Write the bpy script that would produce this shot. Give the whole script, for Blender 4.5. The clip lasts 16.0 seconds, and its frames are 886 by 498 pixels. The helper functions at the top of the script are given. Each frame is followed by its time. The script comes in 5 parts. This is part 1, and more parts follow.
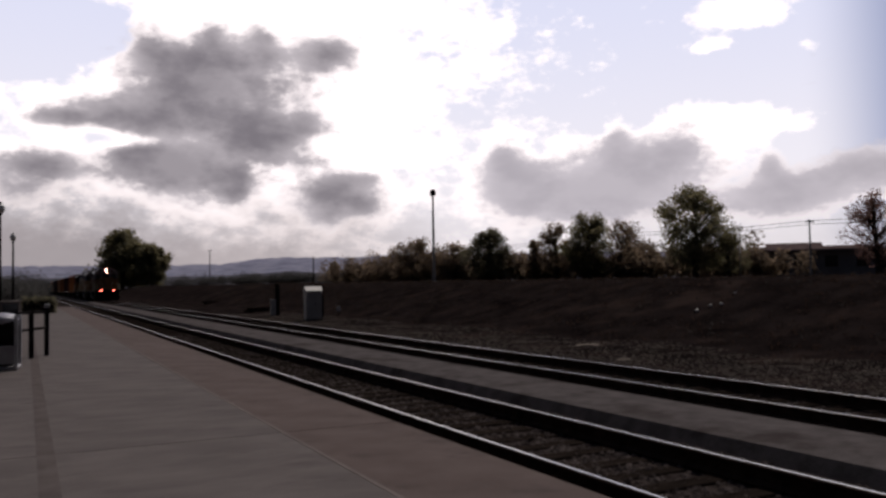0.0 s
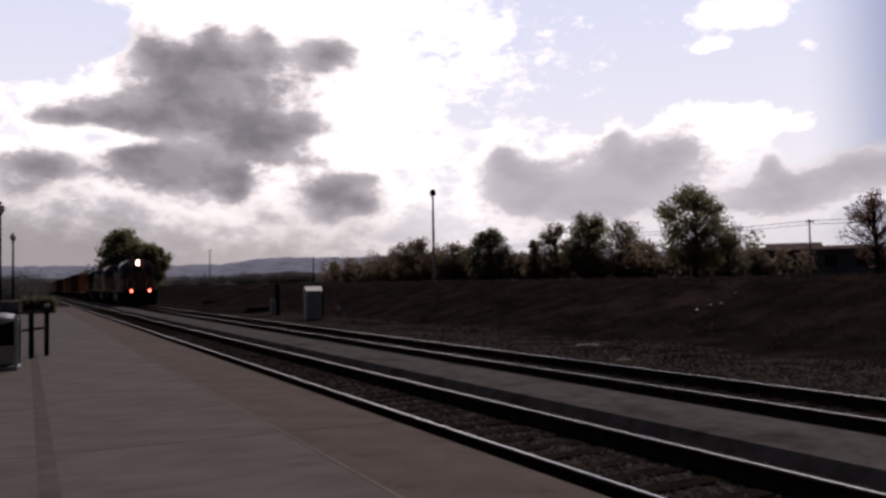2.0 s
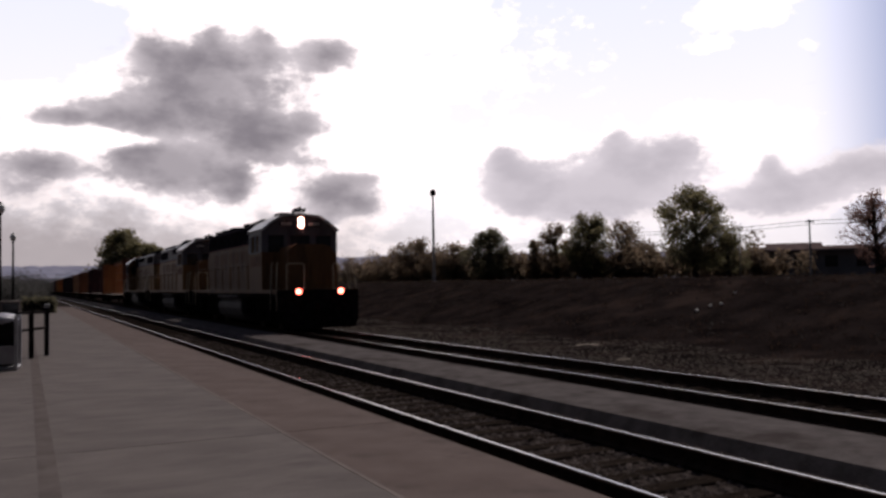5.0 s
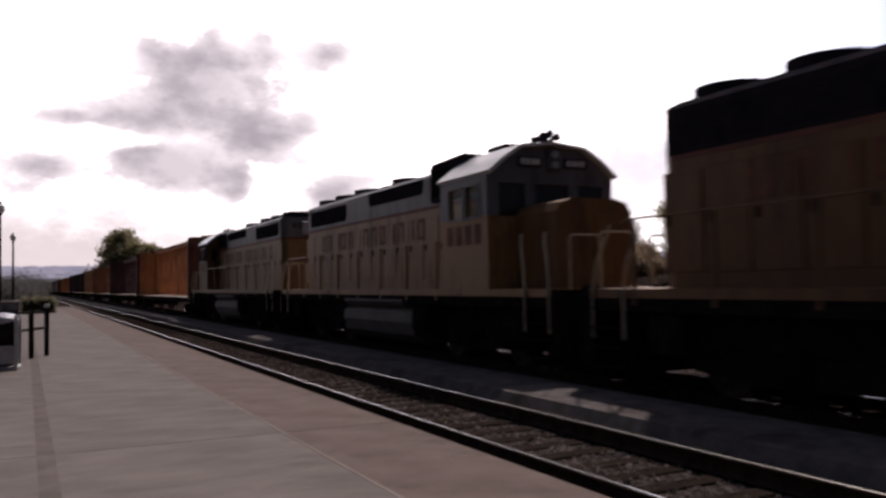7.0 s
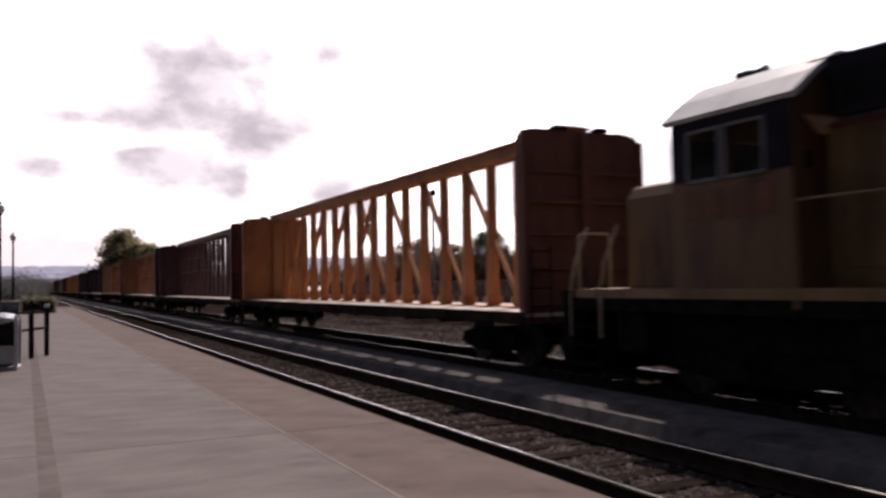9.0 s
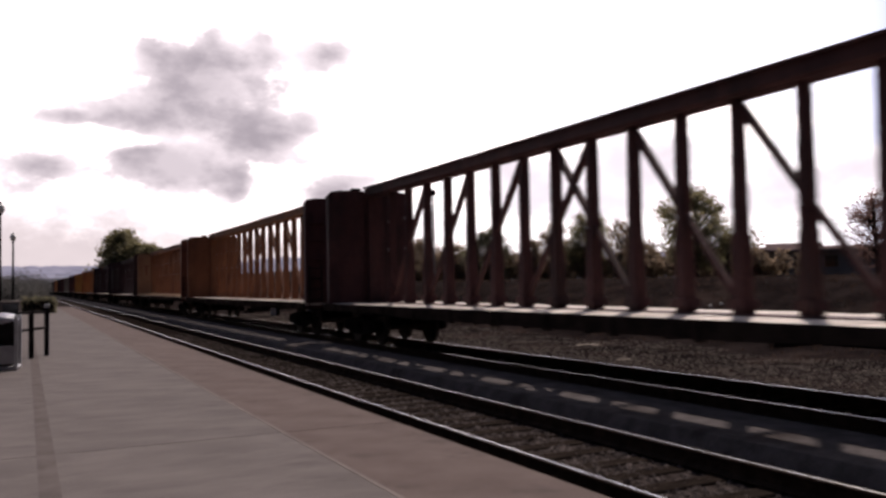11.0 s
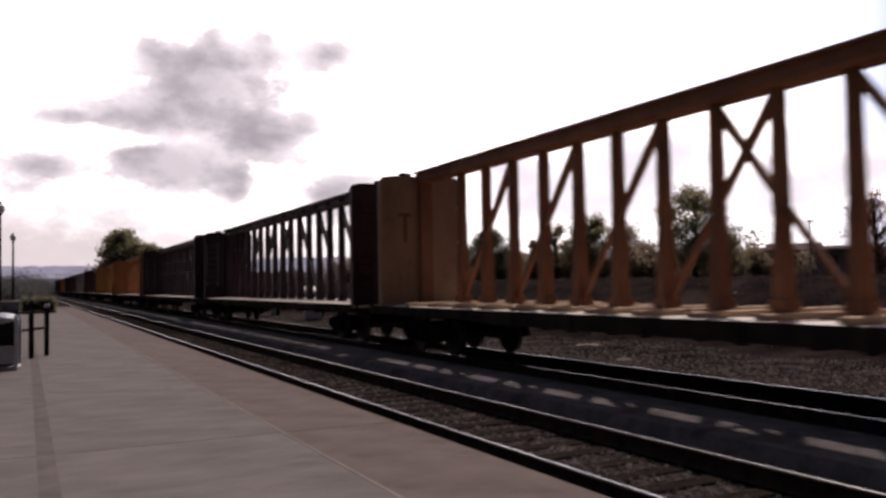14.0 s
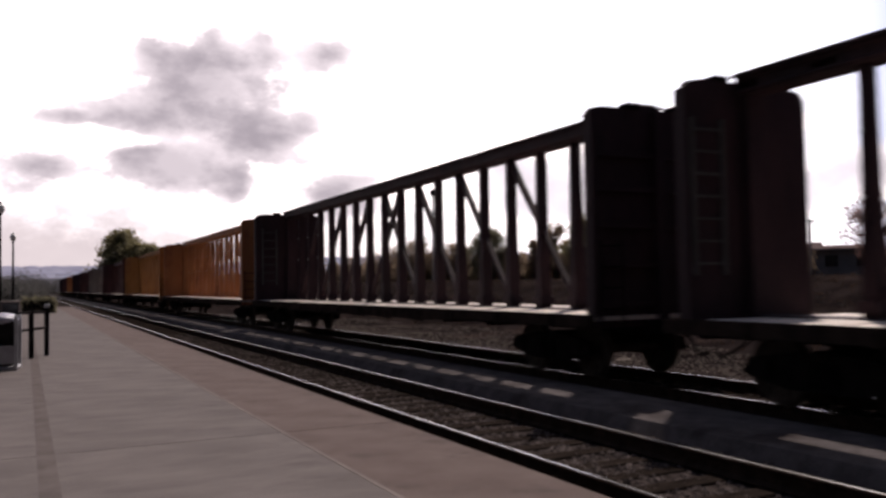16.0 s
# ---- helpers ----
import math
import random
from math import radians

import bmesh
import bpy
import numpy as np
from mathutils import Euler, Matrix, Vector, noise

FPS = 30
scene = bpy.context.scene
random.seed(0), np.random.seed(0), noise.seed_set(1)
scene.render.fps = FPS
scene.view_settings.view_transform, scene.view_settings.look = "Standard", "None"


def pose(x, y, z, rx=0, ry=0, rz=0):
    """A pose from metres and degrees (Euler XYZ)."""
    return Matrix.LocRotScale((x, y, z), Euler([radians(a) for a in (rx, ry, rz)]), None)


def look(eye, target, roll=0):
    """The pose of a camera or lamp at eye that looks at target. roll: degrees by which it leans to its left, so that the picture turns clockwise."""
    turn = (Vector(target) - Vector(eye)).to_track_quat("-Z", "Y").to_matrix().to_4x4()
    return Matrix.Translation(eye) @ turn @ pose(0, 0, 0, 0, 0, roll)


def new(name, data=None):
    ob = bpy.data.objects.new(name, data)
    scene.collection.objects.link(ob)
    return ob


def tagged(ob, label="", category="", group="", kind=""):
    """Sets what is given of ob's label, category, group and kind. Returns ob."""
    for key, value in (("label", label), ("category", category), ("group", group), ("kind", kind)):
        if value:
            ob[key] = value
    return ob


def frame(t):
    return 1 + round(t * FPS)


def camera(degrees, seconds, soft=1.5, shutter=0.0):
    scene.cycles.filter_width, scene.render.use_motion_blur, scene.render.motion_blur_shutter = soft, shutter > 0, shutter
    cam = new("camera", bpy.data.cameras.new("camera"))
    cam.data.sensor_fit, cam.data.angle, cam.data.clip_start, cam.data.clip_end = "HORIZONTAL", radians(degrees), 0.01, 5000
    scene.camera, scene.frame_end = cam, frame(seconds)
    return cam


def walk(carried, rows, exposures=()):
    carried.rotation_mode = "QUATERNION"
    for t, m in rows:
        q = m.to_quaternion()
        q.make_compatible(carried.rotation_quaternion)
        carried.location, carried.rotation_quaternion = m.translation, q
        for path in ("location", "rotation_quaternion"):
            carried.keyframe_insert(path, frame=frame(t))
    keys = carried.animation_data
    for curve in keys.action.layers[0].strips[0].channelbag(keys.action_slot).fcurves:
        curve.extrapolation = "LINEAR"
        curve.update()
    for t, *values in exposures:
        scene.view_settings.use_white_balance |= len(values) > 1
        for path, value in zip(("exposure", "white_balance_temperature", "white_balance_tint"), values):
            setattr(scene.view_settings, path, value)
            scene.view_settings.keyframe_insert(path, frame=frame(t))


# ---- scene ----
cam = camera(55.9, 16.0, soft=2.9, shutter=0.25)
EYE = Vector((0.0, 0.0, 1.649))
AHEAD = Vector((0.44660, 0.89379, 0.04100))
walk(cam, [(0, look(EYE, EYE + AHEAD, -0.97)), (16, look(EYE, EYE + AHEAD, -0.97))],
     exposures=[(0, -0.33, 6650, 14), (4.2, -0.33, 6650, 14), (5.4, 0.1, 6750, 16), (6.4, 0.38, 6850, 18), (7.0, 0.80, 6850, 18), (8.0, 1.05, 6850, 18), (9.2, 1.2, 6850, 18), (11.3, 0.74, 6850, 18), (16, 0.74, 6850, 18)])

TRACK_NEAR, TRACK_FAR = 5.07, 9.55      # lateral places of the two tracks
SPEED = 17.74                           # metres a second, towards -y
PLATFORM = 0.20                         # platform over the rail heads

# ---- light ----
SUN_AZ, SUN_EL = radians(48), radians(50)
sun_dir = Vector((math.sin(SUN_AZ) * math.cos(SUN_EL), math.cos(SUN_AZ) * math.cos(SUN_EL), math.sin(SUN_EL)))
lamp = bpy.data.lights.new("sun", "SUN")
lamp.energy, lamp.angle, lamp.color = 2.3, radians(0.6), (1.0, 0.95, 0.89)
new("sun", lamp).matrix_world = look(sun_dir * 50, (0, 0, 0))


class Nodes:
    """Short hand for node trees."""

    def __init__(self, tree):
        self.tree = tree
        tree.nodes.clear()

    def add(self, kind, **values):
        n = self.tree.nodes.new(kind)
        for key, value in values.items():
            setattr(n, key, value)
        return n

    def link(self, a, b):
        self.tree.links.new(a, b)

    def put(self, socket, value):
        if isinstance(value, bpy.types.NodeSocket):
            self.link(value, socket)
        else:
            socket.default_value = value

    def math(self, op, *args, clamp=False):
        n = self.add("ShaderNodeMath", operation=op, use_clamp=clamp)
        for s, v in zip(n.inputs, args):
            self.put(s, v)
        return n.outputs[0]

    def noise(self, vector, scale, detail=5.0, rough=0.55):
        n = self.add("ShaderNodeTexNoise")
        if vector is not None:
            self.link(vector, n.inputs["Vector"])
        n.inputs["Scale"].default_value, n.inputs["Detail"].default_value, n.inputs["Roughness"].default_value = scale, detail, rough
        return n.outputs["Fac"]

    def step(self, value, lo, hi):
        n = self.add("ShaderNodeMapRange", interpolation_type="SMOOTHSTEP")
        self.put(n.inputs["Value"], value)
        self.put(n.inputs["From Min"], lo)
        self.put(n.inputs["From Max"], hi)
        return n.outputs["Result"]

    def mix(self, fac, a, b, blend="MIX"):
        n = self.add("ShaderNodeMix", data_type="RGBA", blend_type=blend)
        self.put(n.inputs[0], fac)
        for s, v in ((n.inputs[6], a), (n.inputs[7], b)):
            self.put(s, (*v, 1) if isinstance(v, tuple) and len(v) == 3 else v)
        return n.outputs[2]


def build_sky():
    world = bpy.data.worlds.new("sky")
    world.use_nodes = True
    scene.world = world
    n = Nodes(world.node_tree)
    sky = n.add("ShaderNodeTexSky", sky_type="NISHITA", sun_disc=False)
    sky.sun_elevation, sky.sun_rotation = SUN_EL, SUN_AZ
    sky.air_density, sky.dust_density = 1.0, 2.0
    d = n.add("ShaderNodeTexCoord").outputs["Generated"]
    xyz = n.add("ShaderNodeSeparateXYZ")
    n.link(d, xyz.inputs[0])
    az = n.math("MULTIPLY", n.math("ARCTAN2", xyz.outputs[0], xyz.outputs[1]), 180 / math.pi)
    el = n.math("MULTIPLY", n.math("ARCSINE", xyz.outputs[2]), 180 / math.pi)
    flat = n.add("ShaderNodeCombineXYZ")
    n.link(n.math("MULTIPLY", az, 0.1), flat.inputs[0])
    n.link(n.math("MULTIPLY", el, 0.16), flat.inputs[1])
    big = n.noise(flat.outputs[0], 1.9, 8, 0.6)
    fine = n.noise(flat.outputs[0], 4.6, 8, 0.64)
    # heaps of cumulus: azimuth, elevation, half width, half height, weight
    heaps = [(12.0, 11.8, 5.0, 2.5, 1.0), (9.9, 14.4, 3.9, 1.6, 0.75), (7.3, 15.6, 1.4, 1.3, 0.6), (11.1, 16.1, 1.4, 1.0, 0.55), (14.5, 15.9, 1.2, 1.4, 0.65), (18.8, 15.5, 2.2, 1.2, 0.95),
             (5.5, 9.5, 2.6, 0.45, -0.7), (5.0, 11.2, 3.3, 1.2, 0.85), (1.8, 10.7, 1.8, 0.5, 0.7), (15.0, 9.9, 2.2, 1.2, 0.9), (17.4, 11.1, 0.9, 0.8, 0.5), (9.5, 7.4, 4.1, 1.7, 1.1), (6.8, 8.8, 2.2, 0.8, 0.7),
             (12.7, 6.7, 1.0, 1.2, 0.6), (19.5, 5.8, 3.1, 1.6, 1.1), (21.0, 7.2, 1.8, 0.5, 0.45), (18.0, 8.4, 2.2, 0.5, 0.35), (0.7, 7.7, 2.8, 0.9, 1.1), (-0.5, 6.1, 2.0, 0.8, 0.6),
             (39.8, 6.4, 4.2, 2.7, 1.0), (31.3, 6.7, 2.2, 2.1, 1.0), (35.3, 5.7, 3.3, 1.6, 0.9), (41.9, 8.4, 2.3, 1.1, 0.8), (38.6, 9.5, 0.7, 0.9, 0.6), (30.6, 8.8, 1.0, 0.9, 0.6),
             (47.6, 5.3, 2.2, 1.6, 0.8), (50.5, 5.5, 2.2, 1.2, 0.9), (48.2, 7.3, 0.7, 1.2, 0.6), (53.5, 6.9, 2.0, 1.2, 0.9), (59, 6.6, 4, 2.4, 0.8), (-8, 8, 4, 2, 0.6),
             (75, 16, 12, 5, 0.8), (-30, 12, 15, 5, 0.8), (110, 14, 20, 6, 0.8), (-75, 16, 18, 6, 0.8), (170, 18, 25, 8, 0.8)]
    # bright thin cloud, and gaps of clear sky as negative weights
    banks = [(46.6, 16.6, 2.9, 1.2, 0.9), (50.9, 14.4, 1.2, 0.6, 0.9), (44.8, 14.9, 1.7, 0.5, 0.8), (49.1, 10.0, 3.5, 1.0, 0.9), (44.6, 10.0, 3.5, 1.9, 0.6),
             (1.3, 16.0, 4.7, 1.6, -1.3), (-0.9, 13.5, 2.3, 0.7, -0.8), (53.0, 13.0, 5.0, 3.6, -0.7), (44.4, 13.3, 3.1, 2.3, -0.4)]

    def gather(spots):
        total = None
        for a, e, w, h, weight in spots:
            u = n.math("DIVIDE", n.math("SUBTRACT", az, a), w)
            v = n.math("DIVIDE", n.math("SUBTRACT", el, e), h)
            r = n.math("ADD", n.math("MULTIPLY", u, u), n.math("MULTIPLY", v, v))
            g = n.math("MULTIPLY", n.math("EXPONENT", n.math("MULTIPLY", r, -0.8)), weight)
            total = g if total is None else n.math("ADD", total, g)
        return total

    total, thin = gather(heaps), gather(banks)
    rough = n.math("ADD", n.math("MULTIPLY", n.math("SUBTRACT", big, 0.5), 1.35), n.math("MULTIPLY", n.math("SUBTRACT", fine, 0.5), 0.95))
    puff = n.noise(flat.outputs[0], 11.0, 6, 0.62)
    billow = n.math("MULTIPLY", n.math("SUBTRACT", puff, 0.5), 0.55)
    density = n.math("ADD", n.math("ADD", total, rough), billow)
    core = n.step(density, 0.24, 0.80)
    # thin bright veil round the heaps and towards the hidden sun
    du = n.math("DIVIDE", n.math("SUBTRACT", az, 15.0), 18.0)
    dv = n.math("DIVIDE", n.math("SUBTRACT", el, 14.0), 12.0)
    glow = n.math("EXPONENT", n.math("MULTIPLY", n.math("ADD", n.math("MULTIPLY", du, du), n.math("MULTIPLY", dv, dv)), -1.0))
    veil = n.step(n.math("ADD", n.math("ADD", n.math("MULTIPLY", total, 0.8), n.math("ADD", n.math("MULTIPLY", glow, 0.75), thin)), n.math("ADD", rough, billow)), 0.2, 0.55)
    low = n.step(n.math("SUBTRACT", n.math("ADD", el, n.math("MULTIPLY", rough, 4.0)), n.math("MULTIPLY", n.step(az, 9, 2), 1.2)), 7.5, 1.5)
    facing = n.math("ADD", n.math("MULTIPLY", n.step(n.math("COSINE", n.math("MULTIPLY", n.math("SUBTRACT", az, 32), math.pi / 180)), 0.25, 0.86), 0.96), 0.04)
    ups = n.math("ADD", n.math("MULTIPLY", n.step(el, 34, 20), 0.94), 0.06)
    white = n.mix(0.0, (1.55, 1.46, 1.47), (1, 1, 1))
    folds = n.step(n.noise(flat.outputs[0], 2.6, 4, 0.5), 0.36, 0.64)
    inner = n.math("ADD", n.math("MULTIPLY", n.step(n.math("ADD", total, n.math("MULTIPLY", rough, 0.6)), 0.40, 1.25), 0.66), n.math("MULTIPLY", folds, 0.34))
    grey = n.mix(inner, (0.70, 0.665, 0.71), (0.195, 0.183, 0.215))
    haze = n.mix(n.noise(flat.outputs[0], 3.0, 4), (0.31, 0.275, 0.29), n.mix(n.step(az, 4, 14), (0.42, 0.38, 0.39), (0.74, 0.67, 0.67)))
    blue = n.mix(n.step(el, 2, 22), (1.12, 1.11, 1.17), (0.88, 0.94, 1.18))
    blue = n.mix(n.step(az, 50, 57), blue, (0.38, 0.45, 0.68))
    grey = n.mix(n.step(az, 20, 30), grey, n.mix(0.42, grey, (0.92, 0.89, 0.98)))
    cloud = n.mix(veil, blue, white)
    cloud = n.mix(n.math("MULTIPLY", low, n.math("ADD", 0.3, n.math("MULTIPLY", n.step(az, 30, 16), 0.58))), cloud, haze)
    cloud = n.mix(n.math("MULTIPLY", core, 0.96), cloud, grey)
    shade = n.math("MULTIPLY", facing, ups)
    near_sun = n.add("ShaderNodeBackground")
    n.link(cloud, near_sun.inputs[0])
    n.link(shade, near_sun.inputs[1])
    clear = n.add("ShaderNodeBackground")
    n.link(sky.outputs[0], clear.inputs[0])
    clear.inputs[1].default_value = 0.03
    share = n.math("MULTIPLY", n.step(el, 45, 22), 1.0)
    both = n.add("ShaderNodeMixShader")
    n.link(share, both.inputs[0])
    n.link(clear.outputs[0], both.inputs[1])
    n.link(near_sun.outputs[0], both.inputs[2])
    out = n.add("ShaderNodeOutputWorld")
    n.link(both.outputs[0], out.inputs[0])


build_sky()

# ---- materials ----


def surface(name, a, b, scale=3.0, rough=0.8, metal=0.0, bump=0.2, fine=40.0, stain=None, stain_scale=0.6, vary=0.0, stretch=(1, 1, 1), emit=None, glow=0.0):
    """A worn surface: two colours broken by coarse and fine noise, an optional third colour as stains."""
    m = bpy.data.materials.new(name)
    m.use_nodes = True
    n = Nodes(m.node_tree)
    p = n.add("ShaderNodeBsdfPrincipled")
    where = n.add("ShaderNodeTexCoord").outputs["Object"]
    sized = n.add("ShaderNodeMapping")
    n.link(where, sized.inputs[0])
    sized.inputs["Scale"].default_value = stretch
    v = sized.outputs[0]
    coarse, grain = n.noise(v, scale, 5), n.noise(v, fine, 3)
    fac = n.step(n.math("ADD", n.math("MULTIPLY", coarse, 0.7), n.math("MULTIPLY", grain, 0.3)), 0.32, 0.68)
    colour = n.mix(fac, a, b)
    if stain:
        colour = n.mix(n.math("MULTIPLY", n.step(n.noise(v, stain_scale, 6, 0.65), 0.5, 0.68), 0.75), colour, stain)
    if vary:
        info = n.add("ShaderNodeObjectInfo").outputs["Random"]
        isle = n.add("ShaderNodeNewGeometry").outputs["Random Per Island"]
        k = n.math("ADD", 1 - vary, n.math("MULTIPLY", n.math("ADD", info, isle), vary))
        hsv = n.add("ShaderNodeHueSaturation")
        n.link(colour, hsv.inputs["Color"])
        n.link(k, hsv.inputs["Value"])
        colour = hsv.outputs[0]
    n.link(colour, p.inputs["Base Color"])
    n.link(n.math("ADD", rough - 0.08, n.math("MULTIPLY", coarse, 0.16)), p.inputs["Roughness"])
    p.inputs["Metallic"].default_value = metal
    p.inputs["Specular IOR Level"].default_value = 0.0 if rough >= 0.88 and not metal else 0.05 if rough >= 0.84 and not metal else 0.25 if rough > 0.5 and not metal else 0.45
    if bump:
        bn = n.add("ShaderNodeBump")
        bn.inputs["Strength"].default_value, bn.inputs["Distance"].default_value = bump, 0.02
        n.link(n.math("ADD", coarse, grain), bn.inputs["Height"])
        n.link(bn.outputs[0], p.inputs["Normal"])
    if emit:
        p.inputs["Emission Color"].default_value, p.inputs["Emission Strength"].default_value = (*emit, 1), glow
    out = n.add("ShaderNodeOutputMaterial")
    n.link(p.outputs[0], out.inputs[0])
    return m


def leaf_material(name, a, b):
    m = bpy.data.materials.new(name)
    m.use_nodes = True
    n = Nodes(m.node_tree)
    isle = n.add("ShaderNodeNewGeometry").outputs["Random Per Island"]
    colour = n.mix(isle, a, b)
    p = n.add("ShaderNodeBsdfPrincipled")
    n.link(colour, p.inputs["Base Color"])
    p.inputs["Roughness"].default_value = 0.7
    t = n.add("ShaderNodeBsdfTranslucent")
    n.link(colour, t.inputs[0])
    s = n.add("ShaderNodeMixShader")
    s.inputs[0].default_value = 0.7
    n.link(p.outputs[0], s.inputs[1])
    n.link(t.outputs[0], s.inputs[2])
    out = n.add("ShaderNodeOutputMaterial")
    n.link(s.outputs[0], out.inputs[0])
    return m


def glass_material(name):
    m = bpy.data.materials.new(name)
    m.use_nodes = True
    n = Nodes(m.node_tree)
    p = n.add("ShaderNodeBsdfPrincipled")
    p.inputs["Base Color"].default_value = (0.85, 0.9, 0.9, 1)
    p.inputs["Roughness"].default_value = 0.03
    p.inputs["Transmission Weight"].default_value = 1.0
    p.inputs["IOR"].default_value = 1.1
    out = n.add("ShaderNodeOutputMaterial")
    n.link(p.outputs[0], out.inputs[0])
    return m


